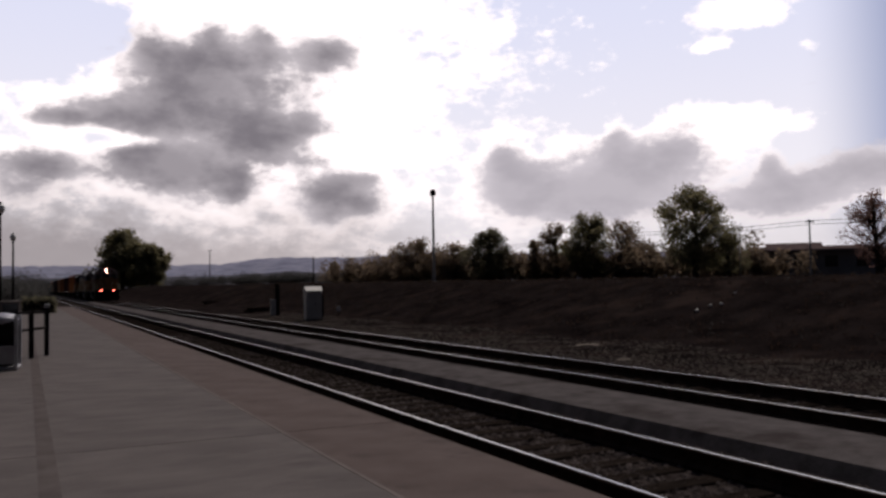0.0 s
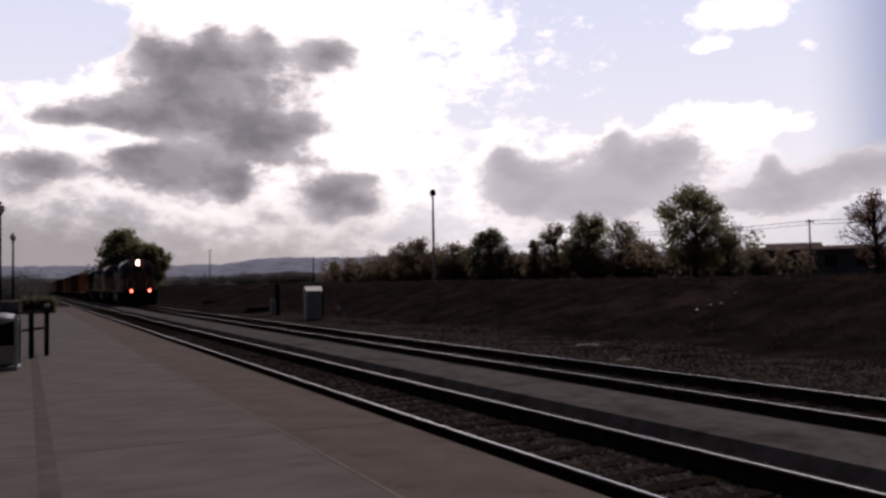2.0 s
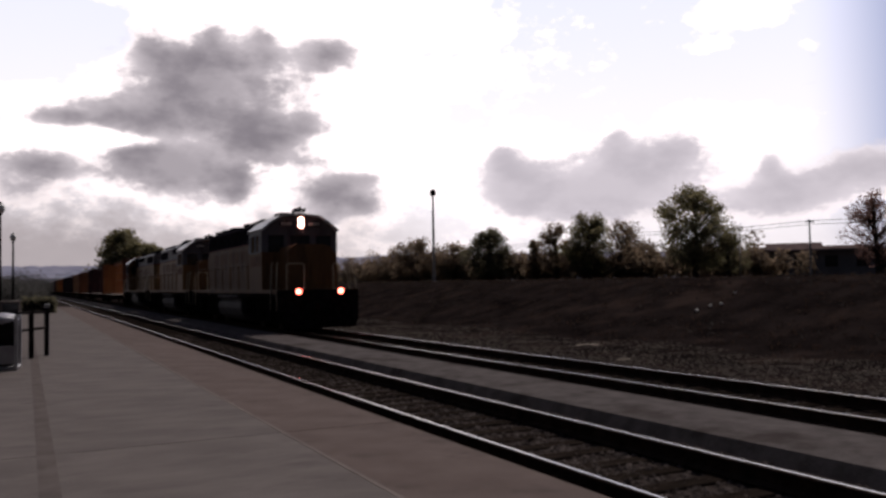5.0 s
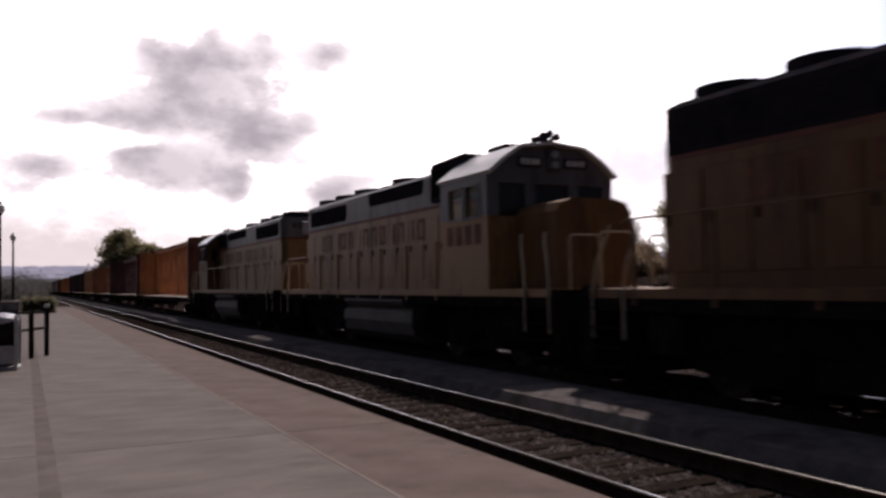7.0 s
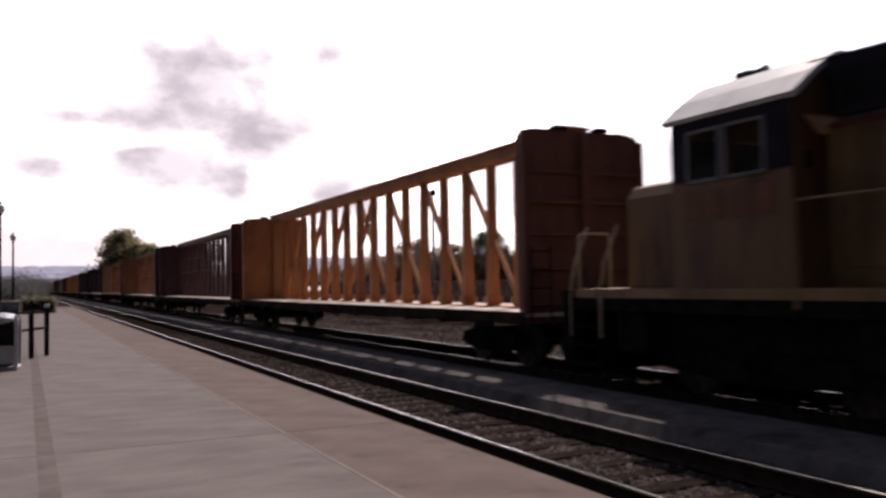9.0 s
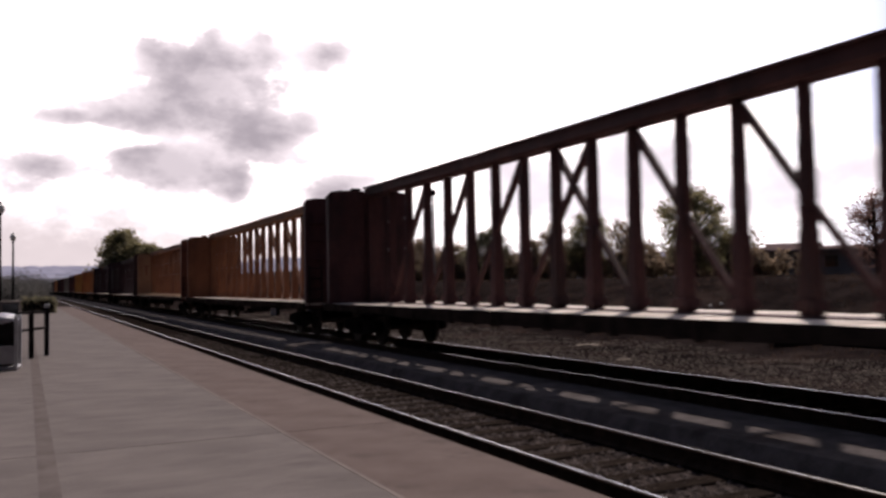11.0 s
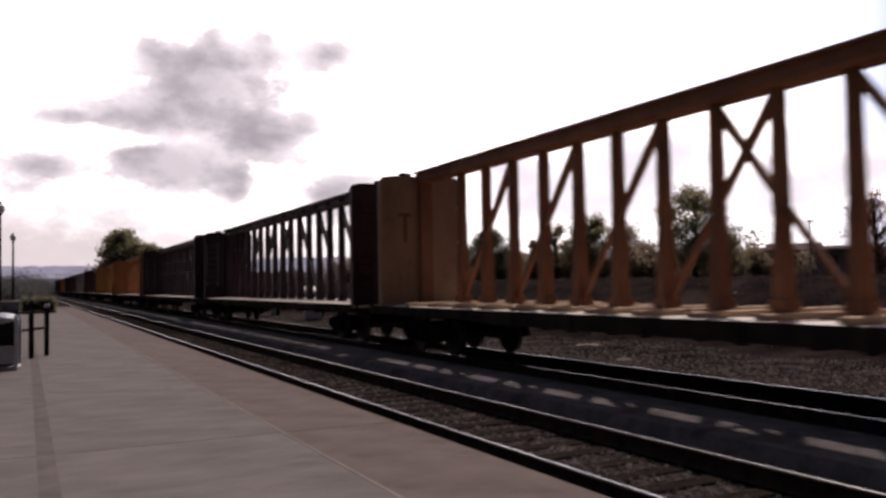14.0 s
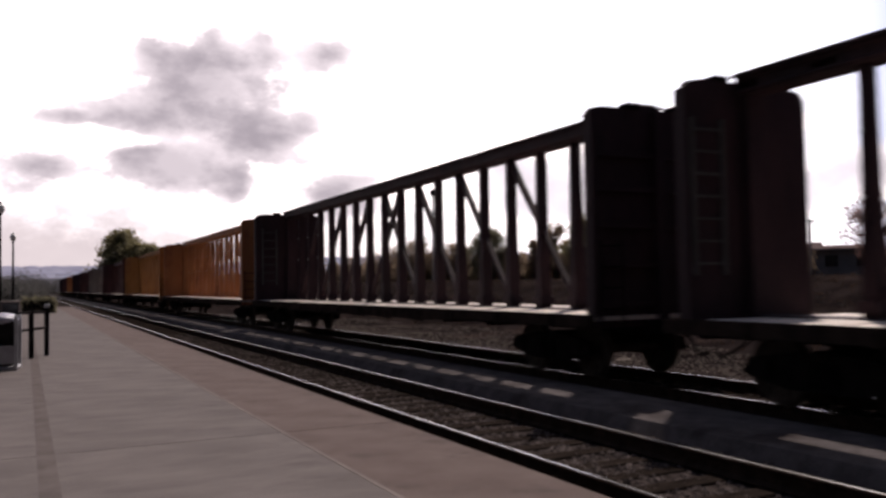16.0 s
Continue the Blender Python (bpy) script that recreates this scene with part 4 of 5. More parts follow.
        for y, k in ((0.62, 1), (1.4, 1), (17.4, -1), (16.65, -1)):
            bm = B()
            xx = s * (half + 0.02)
            lean = 0.16 * k
            tube(bm, [(xx, y, 0.75), (xx, y, 1.5), (xx - s * 0.03, y + lean * 0.5, 1.95), (xx - s * 0.1, y + lean * 1.6, 2.35), (xx - s * 0.14, y + lean * 1.8, 2.52)], 0.02, 6)
            part("grab_rail", bm, "handrail", loco, "pale curved grab rail")
    for y in (0.42, 17.6):
        for s in (-1, 1):
            bm = B()
            tube(bm, [(s * 1.2, y, 1.5), (s * 1.2, y, 2.4), (s * 1.14, y, 2.45), (s * 0.61, y, 2.45), (s * 0.55, y, 2.4), (s * 0.55, y, 1.5)], 0.02, 6)
            part("end_railing", bm, "handrail", loco)
    coupler(loco, 0.45, -0.42)
    coupler(loco, 17.58, 0.42)
    return loco


FIRST = 117.57                          # the first pulling face at 0 s, and the pitches behind it
ENGINE, CAR = 18.03, 24.42
CARS = FIRST + 3 * ENGINE
convoy = [(locomotive("dark weathered yellow and grey diesel engine leading with lit lamps", "brown_yellow", lights=True, intake=0.82, top="loco_dark"), FIRST, 0),
          (locomotive("weathered yellow and grey diesel engine in the middle", "yellow"), FIRST + ENGINE, 0),
          (locomotive("pale weathered yellow diesel engine running long hood first", "pale_yellow", cab_back=0.35, intake=0.74, cab_paint="brown_yellow", side="loco_dark"), FIRST + 3 * ENGINE, 180)]
liveries = [("orange", "rusty orange bulkhead flat car with an empty centre truss", {"front_colour": "rust_dark"}),
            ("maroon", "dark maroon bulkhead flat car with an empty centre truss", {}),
            ("rust", "rusty orange brown bulkhead flat car with an empty centre truss", {"front_colour": "maroon"}),
            ("rust", "faded rust brown bulkhead flat car with timber bolsters", {"load": True, "tail": 0.62, "rear_wide": 1.25, "end_paint": "tan", "front_colour": "rust_dark"}),
            ("black_red", "blackened maroon bulkhead flat car with slotted top chord", {"marks": True, "holes": True, "tail": 0.4, "rear_wide": 1.22}),
            ("black_red", "blackened maroon bulkhead flat car with worn grey ladders", {"marks": True}),
            ("orange", "rusty orange bulkhead flat car far down the train", {}),
            ("amber", "amber yellow bulkhead flat car far down the train", {}),
            ("maroon", "dark maroon bulkhead flat car far down the train", {}),
            ("grey_car", "greyish brown bulkhead flat car far down the train", {}),
            ("maroon", "dark maroon bulkhead flat car far down the train", {}),
            ("black_red", "blackened bulkhead flat car far down the train", {}),
            ("orange", "rusty orange bulkhead flat car far down the train", {}),
            ("maroon", "dark maroon bulkhead flat car far down the train", {}),
            ("black_red", "blackened bulkhead flat car far down the train", {})]
for i, (paint, label, extra) in enumerate(liveries):
    convoy.append((centrebeam_car(paint, label, near=i < 7, **extra), CARS + i * CAR, 0))

# ---- background: hills, trees, street things ----


# rise of the skyline by bearing
HILLS = ((-75, -20, 0, 4, 9, 12, 14.5, 16, 18, 21, 24, 35, 47, 130), (1.2, 1.1, 1.0, 1.02, 1.02, 1.06, 1.25, 1.36, 1.26, 1.27, 1.4, 1.3, 1.25, 1.2))


def ridge(name, radius, base, label, material, seed, az0=-75, az1=130):
    """A hill line all round the view, as a solid slope."""
    bm = B()
    steps = 900
    rows = []
    for i in range(steps + 1):
        a = radians(az0 + (az1 - az0) * i / steps)
        deg = math.degrees(a)
        e = base * float(np.interp(deg, HILLS[0], HILLS[1])) + 0.10 * noise.noise((deg * 0.4, seed, 4)) + 0.06 * noise.noise((deg * 1.6, seed, 9)) + 0.04 * noise.noise((deg * 5.0, seed, 2))
        top = radius * math.tan(radians(max(0.2, e)))
        s, c = math.sin(a), math.cos(a)
        rows.append([bm.verts.new((s * r, c * r, z)) for r, z in ((radius * 0.72, -2), (radius * 0.86, top * 0.55), (radius, top), (radius * 1.15, -2))])
    for p, q in zip(rows, rows[1:]):
        for j in range(3):
            bm.faces.new((p[j], q[j], q[j + 1], p[j + 1]))
    ob = new(name, mesh_of(name, bm, material, True))
    return tagged(ob, label, "hills", kind="structure")


# hill lines coloured with their haze, the further one paler
ridge("backdrop_hills", 2700, 1.5, "wooded hills tinted with bluish haze along the far skyline", "hazy_hill_far", 3.0)
ridge("backdrop_low_hills", 1500, 0.75, "dark low hills in front of the skyline", "hazy_hill_mid", 8.0)


def scatter(name, centres, normals_seed, size, stretch=1.0):
    """Leaf mesh: one small folded quad at each centre."""
    rng = np.random.default_rng(normals_seed)
    c = np.asarray(centres, float)
    k = len(c)
    u = rng.normal(size=(k, 3))
    u /= np.linalg.norm(u, axis=1)[:, None]
    w = rng.normal(size=(k, 3))
    w -= u * (u * w).sum(1)[:, None]
    w /= np.linalg.norm(w, axis=1)[:, None]
    s = (size * rng.uniform(0.55, 1.4, k))[:, None]
    fold = np.cross(u, w) * s * 0.25
    pts = np.stack([c - u * s, c - w * s * 0.62 + fold, c + u * s * stretch, c + w * s * 0.62 + fold], 1).reshape(-1, 3)
    me = bpy.data.meshes.new(name)
    me.vertices.add(k * 4)
    me.vertices.foreach_set("co", pts.ravel())
    me.loops.add(k * 4)
    me.loops.foreach_set("vertex_index", np.arange(k * 4))
    me.polygons.add(k)
    me.polygons.foreach_set("loop_start", np.arange(k) * 4)
    me.update(calc_edges=True)
    return me


def tree(x, y, top, half, seed, leaves, label, count=4200, leaf=0.16, open_crown=0.3, low=0.22, name="tree"):
    """A tapered trunk with limbs, and a crown of leaves gathered round the limb ends, with gaps."""
    rng = np.random.default_rng(seed)
    z0 = ground_height(x, y) - 0.05
    height = top - z0
    t = thing(name, pose(x, y, z0), label, "tree", "trees behind the berm")
    bm = B()
    r = 0.035 * height
    lean = rng.uniform(-0.03, 0.03, 2) * height
    tube(bm, [(0, 0, 0), (lean[0] * 0.4, lean[1] * 0.4, height * 0.3), (lean[0], lean[1], height * 0.62), (lean[0] * 1.2, lean[1], height * 0.86)], r, 8, r * 0.2)
    tips = []
    limbs = 62
    for i in range(limbs):
        u = 0.05 + 0.93 * (i + rng.uniform(0, 1)) / limbs
        k = low + (0.93 - low) * u
        a = rng.uniform(0, math.tau)
        # outline: full in the middle, rounded at the top, lumpy all round
        lump_out = 1 + 0.55 * noise.noise((math.cos(a) * 1.2 + seed, math.sin(a) * 1.2, k * 3.5))
        reach = half * math.sin(math.pi * min(0.96, u * 0.76 + 0.21)) ** 0.6 * rng.uniform(0.5, 0.95) * lump_out
        tip = Vector((lean[0] * k + math.cos(a) * reach, lean[1] * k + math.sin(a) * reach, height * k))
        start = Vector((lean[0] * k, lean[1] * k, height * max(0.1, k - 0.2)))
        tube(bm, [start, start.lerp(tip, 0.55) + Vector((0, 0, height * 0.03)), tip], r * 0.24, 5, r * 0.05)
        tips.append((tip, start))
    part("trunk", bm, "bark", t)
    pts = []
    count = int(count * 1.95)
    leaf *= 0.80
    per = count // limbs
    for tip, start in tips:
        clumps = rng.integers(2, 5)
        for c in range(clumps):
            f = rng.uniform(0.92, 1.06) if c == 0 else rng.uniform(0.45, 1.0)
            spot = np.array(start.lerp(tip, f))
            spread = half * rng.uniform(0.12, 0.25)
            way = rng.normal(size=(per // clumps, 3))
            way /= np.linalg.norm(way, axis=1)[:, None]
            pts.append(spot + way * (rng.uniform(size=(len(way), 1)) ** 0.45 * 1.3 * spread) * np.array((1, 1, 0.85)))
    pts = np.concatenate(pts)
    keep = rng.uniform(size=len(pts)) > open_crown
    pts = pts[keep & (pts[:, 2] > height * 0.04)]
    me = scatter("crown", pts, seed + 7, leaf)
    me.materials.append(M[leaves])
    part("crown", me, leaves, t)
    return t


tree(23.8, 245.5, 18.5, 8.4, 17, "leaf_olive", "broad olive green tree standing far off beside the line", 9000, 0.46, 0.05, 0.02)
tree(30.4, 238.0, 14.0, 5.2, 2, "leaf_olive", "smaller ragged olive green tree beside a broad one", 6000, 0.40, 0.1, 0.02)
tree(27.5, 262, 14.5, 6.0, 23, "leaf_dark", "dark green tree half hidden behind others", 4500, 0.42, 0.05, 0.05)
tree(41.9, 90.9, 7.2, 3.2, 3, "leaf_brown", "low brownish tree with a rounded crown", 4200, 0.14, 0.1, 0.1)
tree(44.6, 87.0, 6.6, 2.9, 4, "leaf_brown", "low reddish brown tree with thinning leaves", 3200, 0.14, 0.3, 0.1)
tree(45.8, 80.0, 7.9, 2.8, 5, "leaf_dark", "dense dark rounded tree on the berm", 5200, 0.14, 0.0, 0.06)
tree(49.0, 76.2, 6.5, 1.1, 6, "leaf_brown", "small slender autumn tree", 1600, 0.13, 0.2, 0.15)
tree(50.0, 73.4, 8.2, 2.0, 7, "leaf_brown", "upright brownish tree with gaps in its crown", 2600, 0.13, 0.2, 0.15)
tree(52.0, 70.2, 9.0, 3.0, 8, "leaf_olive", "tall olive tree with a ragged crown", 5200, 0.14, 0.08, 0.12)
tree(56.6, 70.2, 8.4, 2.8, 9, "leaf_brown", "upright thinning autumn tree", 3400, 0.13, 0.25, 0.12)
tree(54.5, 57.8, 10.5, 4.0, 10, "leaf_olive", "largest tree with a wide uneven olive crown", 8200, 0.14, 0.12, 0.12)
tree(56.0, 55.2, 6.8, 2.6, 11, "leaf_olive", "sparse young tree beside the largest one", 2200, 0.11, 0.45, 0.1)
tree(60.2, 43.6, 8.7, 2.8, 12, "leaf_red", "reddish almost bare tree", 5200, 0.11, 0.5, 0.2)
for i, (x, y, top, half) in enumerate(((46.1, 133.5, 5.8, 1.0), (51.9, 130.7, 5.5, 0.9), (50.3, 131.4, 4.9, 1.1))):
    tree(x, y, top, half, 40 + i, "leaf_dark", "small dark pointed conifer", 1200, 0.2, 0.05, 0.05)


def scrub():
    """Rough woods and bushes along the skyline that nobody could count."""
    rng = np.random.default_rng(77)
    for bands, leaves, label in (
            (((38, 106, 62, 56, 5.6, 200), (40, 100, 60, 60, 4.9, 120), (58, 62, 64, 58, 4.2, 16), (72, 50, 92, 40, 3.2, 24)), "leaf_brown", "brownish bushes and rough woods behind the berm"),
            (((2, 330, 60, 300, 6.5, 120), (-28, 190, -2, 240, 6.4, 130), (-3.5, 150, 1.5, 200, 4.4, 70), (36, 170, 76, 132, 4.4, 120)),
             "leaf_far_hazed", "dark distant woods beside the line")):
        pts = []
        for x0, y0, x1, y1, top, n in bands:
            for _ in range(n):
                f = rng.uniform()
                x, y = x0 + (x1 - x0) * f + rng.normal() * 1.6, y0 + (y1 - y0) * f + rng.normal() * 1.6
                z = ground_height(x, y)
                hgt = (top - z) * rng.uniform(0.45, 1.0) if rng.uniform() < 0.85 else (top - z) * rng.uniform(0.9, 1.3)
                r = rng.uniform(0.6, 1.3) * (1 if y < 125 else 2.0)
                way = rng.normal(size=(260, 3))
                way /= np.linalg.norm(way, axis=1)[:, None]
                q = way * rng.uniform(size=(260, 1)) ** 0.4 * np.array((r, r, 0.5 * hgt)) + np.array((0, 0, 0.5 * hgt))
                q += rng.normal(size=q.shape) * 0.12
                pts.append(q + (x, y, z))
        me = scatter("scrub", np.concatenate(pts), 5, 0.15, 1.1)
        me.materials.append(M[leaves])
        tagged(new("scrub", me), label, "bushes", kind="stuff")


scrub()


def weeds():
    """Dry grass and weeds on the berm and its foot."""
    rng = np.random.default_rng(31)
    verts, faces = [], []
    made = 0
    while made < 16000:
        x, y = 12.8 + 14.5 * rng.uniform() ** 0.9, rng.uniform(2, 110)
        d = noise.noise((x * 0.35, y * 0.35, 7)) + 0.5 * noise.noise((x * 1.3, y * 1.3, 2))
        if d + (x - 16.5) * 0.10 < rng.uniform(-0.4, 0.5):
            continue
        z = ground_height(x, y) - 0.02
        made += 1
        hgt = (0.03 + 0.15 * rng.uniform() ** 2) * (1 if x > 16.5 else 0.5)
        for _ in range(4):
            a, w = rng.uniform(0, math.tau), rng.uniform(0.01, 0.03)
            lean = rng.normal(size=2) * hgt * 0.7
            bx, by = x + rng.normal() * 0.10, y + rng.normal() * 0.10
            i = len(verts)
            verts += [(bx - w * math.cos(a), by - w * math.sin(a), z), (bx + w * math.cos(a), by + w * math.sin(a), z), (bx + lean[0], by + lean[1], z + hgt)]
            faces.append((i, i + 1, i + 2))
    me = bpy.data.meshes.new("weeds")
    me.from_pydata(verts, [], faces)
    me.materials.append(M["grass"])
    tagged(new("weeds", me), "dry brown weeds and grass on the berm", "weeds", kind="stuff")


weeds()


def stones(name, x0, x1, y0, y1, count, size, material, label, height, seed, avoid=()):
    """Loose crushed stones, each a small lump with flat faces."""
    rng = np.random.default_rng(seed)
    base = np.array([(1, 0, 0), (0, 1, 0), (-1, 0, 0), (0, -1, 0), (0, 0, 1), (0, 0, -1)], float)
    tri = np.array([(0, 1, 4), (1, 2, 4), (2, 3, 4), (3, 0, 4), (1, 0, 5), (2, 1, 5), (3, 2, 5), (0, 3, 5)])
    x = rng.uniform(x0, x1, count)
    y = y0 + (y1 - y0) * rng.uniform(size=count) ** 1.7
    for a, b in avoid:
        keep = (x < a) | (x > b)
        x, y = x[keep], y[keep]
    k = len(x)
    z = np.array([height(a, b) for a, b in zip(x, y)])
    s = size * rng.uniform(0.45, 1.5, k)
    turn = rng.uniform(0, math.tau, k)
    v = base[None] * rng.uniform(0.6, 1.25, (k, 6, 1)) * np.stack([s * rng.uniform(0.8, 1.3, k), s, s * 0.62], 1)[:, None, :]
    c, n = np.cos(turn)[:, None], np.sin(turn)[:, None]
    v = np.stack([v[..., 0] * c - v[..., 1] * n, v[..., 0] * n + v[..., 1] * c + v[..., 2] * 0.3, v[..., 2] + v[..., 0] * 0.2], -1)
    v += np.stack([x, y, z + s * 0.15], 1)[:, None, :]
    me = bpy.data.meshes.new(name)
    me.from_pydata(v.reshape(-1, 3).tolist(), [], (tri[None] + (np.arange(k) * 6)[:, None, None]).reshape(-1, 3).tolist())
    me.materials.append(M[material])
    tagged(new(name, me), label, "stones", kind="stuff")


RAILS = [(t + s * 0.752 - 0.075, t + s * 0.752 + 0.075) for t in (TRACK_NEAR, TRACK_FAR) for s in (-1, 1)]
stones("ballast_stones", 3.5, 6.6, 2.5, 34, 15000, 0.032, "stone", "loose dark crushed stone between the near rails", lambda x, y: -0.205, 51, RAILS)
stones("ballast_stones", 8.2, 12.0, 4, 40, 9000, 0.036, "stone", "loose dark crushed stone along the far rails", lambda x, y: -0.205, 52, RAILS)
stones("gravel_stones", 11.4, 17.0, 5, 60, 20000, 0.028, "pale_stone", "pale loose gravel at the foot of the berm", lambda x, y: max(ground_height(x, y), -0.25 if x < 12 else -1), 53)


def pole(name, x, y, z0, top, r, label, category, material="galvanised", head=None, group=""):
    t = thing(name, pose(x, y, z0), label, category, group)
    bm = B()
    h = top - z0
    tube(bm, [(0, 0, 0), (0, 0, h * 0.5), (0, 0, h)], r, 10, r * 0.6)
    box(bm, -r * 1.8, r * 1.8, -r * 1.8, r * 1.8, -0.02, 0.06, 0.01)
    p = part("pole", bm, material, t)
    if head == "lamp":
        bm = B()
        tube(bm, [(0, 0, h - 0.1), (0, 0, h + 0.02)], 0.11, 10)
        part("collar", bm, material, t)
        bm = B()
        prism(bm, [(-0.12, 0), (0.12, 0), (0.2, 0.14), (0.17, 0.42), (0.06, 0.55), (-0.06, 0.55), (-0.17, 0.42), (-0.2, 0.14)], "y", -0.2, 0.2)
        ob = part("lamp_head", bm, "steel_dark", t)
        ob.location = (0, 0, h - 0.5)
    elif head == "globe":
        bm = B()
        tube(bm, [(0, 0, h - 0.02), (0, 0, h + 0.08)], 0.07, 10, 0.1)
        part("collar", bm, "steel_dark", t)
        bm = B()
        bmesh.ops.create_uvsphere(bm, u_segments=16, v_segments=10, radius=0.17, matrix=Matrix.Translation((0, 0, h + 0.22)) @ Matrix.Diagonal((1, 1, 1.15, 1)))
        part("globe", bm, "globe", t, "pale glass globe", True)
        bm = B()
        tube(bm, [(0, 0, h + 0.38), (0, 0, h + 0.48)], 0.09, 10, 0.015)
        part("finial", bm, "steel_dark", t)
    elif head == "arms":
        bm = B()
        box(bm, -0.5, 0.5, -0.05, 0.05, h - 0.25, h - 0.13)
        part("cross_arm", bm, material, t)
    return t


pole("street_lamp", 30.6, 63.0, ground_height(30.6, 63), 9.5, 0.13, "tall grey street lamp standing behind the berm", "street lamp", "galvanised", "lamp")
pole("utility_pole", 46.2, 144.7, ground_height(46.2, 144.7), 6.8, 0.16, "dark wooden utility pole far behind the berm", "utility pole", "bark", "arms", "utility poles")
pole("utility_pole", 39.4, 204.0, ground_height(39.4, 204), 10.6, 0.14, "thin distant utility pole in front of hills", "utility pole", "bark", "arms", "utility poles")
pole("utility_pole", 58.9, 48.9, ground_height(58.9, 48.9), 6.5, 0.10, "thin grey pole carrying wires past a house", "utility pole", "galvanised", "arms", "utility poles")
pole("utility_pole", 57.4, 55.2, ground_height(57.4, 55.2), 6.4, 0.08, "thin grey pole carrying wires beside the largest tree", "utility pole", "galvanised", "arms", "utility poles")
pole("platform_lamp", -0.85, 34.0, PLATFORM, 4.4, 0.07, "dark platform lamp post with a pale globe", "lamp post", "steel_dark", "globe", "platform lamps")
pole("platform_lamp", -0.68, 54.1, PLATFORM, 4.5, 0.08, "dark platform lamp post with a pale globe further off", "lamp post", "steel_dark", "globe", "platform lamps")


def wires():
    line = [(55.5, 118, 6.5), (55.5, 95.3, 6.45), (56.3, 67.0, 6.5), (57.4, 55.2, 6.25), (58.9, 48.9, 6.38), (59.0, 42.1, 6.2), (60.1, 30.0, 6.1)]
    for dz, dx, label in ((0, 0, "thin dark overhead wire between poles"), (-0.28, 0.35, "lower thin overhead wire between poles")):
        bm = B()
        tube(bm, [(x + dx, y, z + dz - (0.06 if i % 2 else 0)) for i, (x, y, z) in enumerate(line)], 0.022, 5)
        tagged(new("overhead_wire", mesh_of("overhead_wire", bm, "steel_dark")), label, "wire", "overhead wires")


wires()


def house(x, y, rz, w, d, h, roof, label, seed):
    t = thing("house", pose(x, y, ground_height(x, y) - 0.1, 0, 0, rz), label, "house", "low houses behind the berm")
    bm = B()
    box(bm, -w / 2, w / 2, -d / 2, d / 2, 0, h)
    wall = part("wall", bm, "wall_dim", t)
    bm = B()
    prism(bm, [(-d / 2 - 0.5, h), (d / 2 + 0.5, h), (d / 2 + 0.4, h + 0.15), (0, h + roof), (-d / 2 - 0.4, h + 0.15)], "x", -w / 2 - 0.4, w / 2 + 0.4)
    part("roof", bm, "roof_dark", t)
    n = int(w / 2.4)
    for i in range(n):
        for s in (-1, 1):
            bm = B()
            xx = -w / 2 + (i + 0.5) * w / n
            box(bm, xx - 0.55, xx + 0.55, min(s * d / 2, s * (d / 2 + 0.03)), max(s * d / 2, s * (d / 2 + 0.03)), h * 0.42, h * 0.82)
            win = part("window", bm, "dark_glass", wall)
    return t


house(67.6, 55.7, -48, 10.5, 6, 2.6, 0.55, "low pale grey house with a dark roof behind the berm", 1)
house(71.0, 61.0, -48, 4.5, 5, 3.2, 0.6, "taller house with a dark reddish roof behind another", 2)
house(74.5, 52.5, -48, 5.0, 5, 2.5, 0.5, "small dark annex beside a low house", 3)

# ---- things beside the far track ----


def signal_cabinet(x, y):
    t = thing("signal_cabinet", pose(x, y, -0.32, 0, 0, -8), "silver metal trackside cabinet with a pitched lid", "cabinet")
    bm = B()
    box(bm, -0.52, 0.52, -0.46, 0.46, 0, 0.12, 0.02)
    part("base", bm, "concrete", t)
    bm = B()
    box(bm, -0.43, 0.43, -0.36, 0.36, 0.115, 1.62, 0.02)
    body = part("body", bm, "cabinet", t)
    bm = B()
    prism(bm, [(-0.42, 1.622), (0.42, 1.622), (0.42, 1.68), (0, 1.92), (-0.42, 1.68)], "x", -0.47, 0.47)
    part("lid", bm, "cabinet", t, "bright pitched metal lid")
    for x0, x1 in ((-0.39, -0.015), (0.015, 0.39)):
        bm = B()
        box(bm, x0, x1, -0.385, -0.362, 0.2, 1.56, 0.008)
        door = part("door", bm, "cabinet", body)
    bm = B()
    box(bm, 0.04, 0.07, -0.415, -0.384, 0.85, 1.05)
    part("handle", bm, "steel_dark", body)
    # block added to give the cabinet its dark right side
    bm = B()
    box(bm, 0.428, 0.56, -0.28, 0.28, 0.2, 1.45, 0.01)
    part("side_box", bm, "steel_dark", t, "dark right side of the cabinet")


signal_cabinet(14.25, 44.8)


def relay_post(x, y):
    t = thing("relay_post", pose(x, y, -0.32), "dark upright trackside post with a box", "post")
    bm = B()
    box(bm, -0.12, 0.12, -0.12, 0.12, 0, 2.1, 0.02)
    part("post", bm, "steel_dark", t)
    bm = B()
    box(bm, -0.42, -0.13, -0.15, 0.15, 0.1, 1.1, 0.02)
    part("junction_box", bm, "galvanised", t, "small grey box")


relay_post(14.6, 53.4)


def marker_sign(x, y):
    t = thing("marker_sign", pose(x, y, -0.33, 0, 0, -25), "small white trackside marker on a short post", "sign")
    bm = B()
    tube(bm, [(0, 0, 0), (0, 0, 0.6)], 0.03, 8)
    part("post", bm, "steel_dark", t)
    bm = B()
    box(bm, -0.12, 0.12, -0.035, -0.015, 0.38, 0.68, 0.006)
    part("plate", bm, "white_paint", t)


marker_sign(17.3, 49.2)


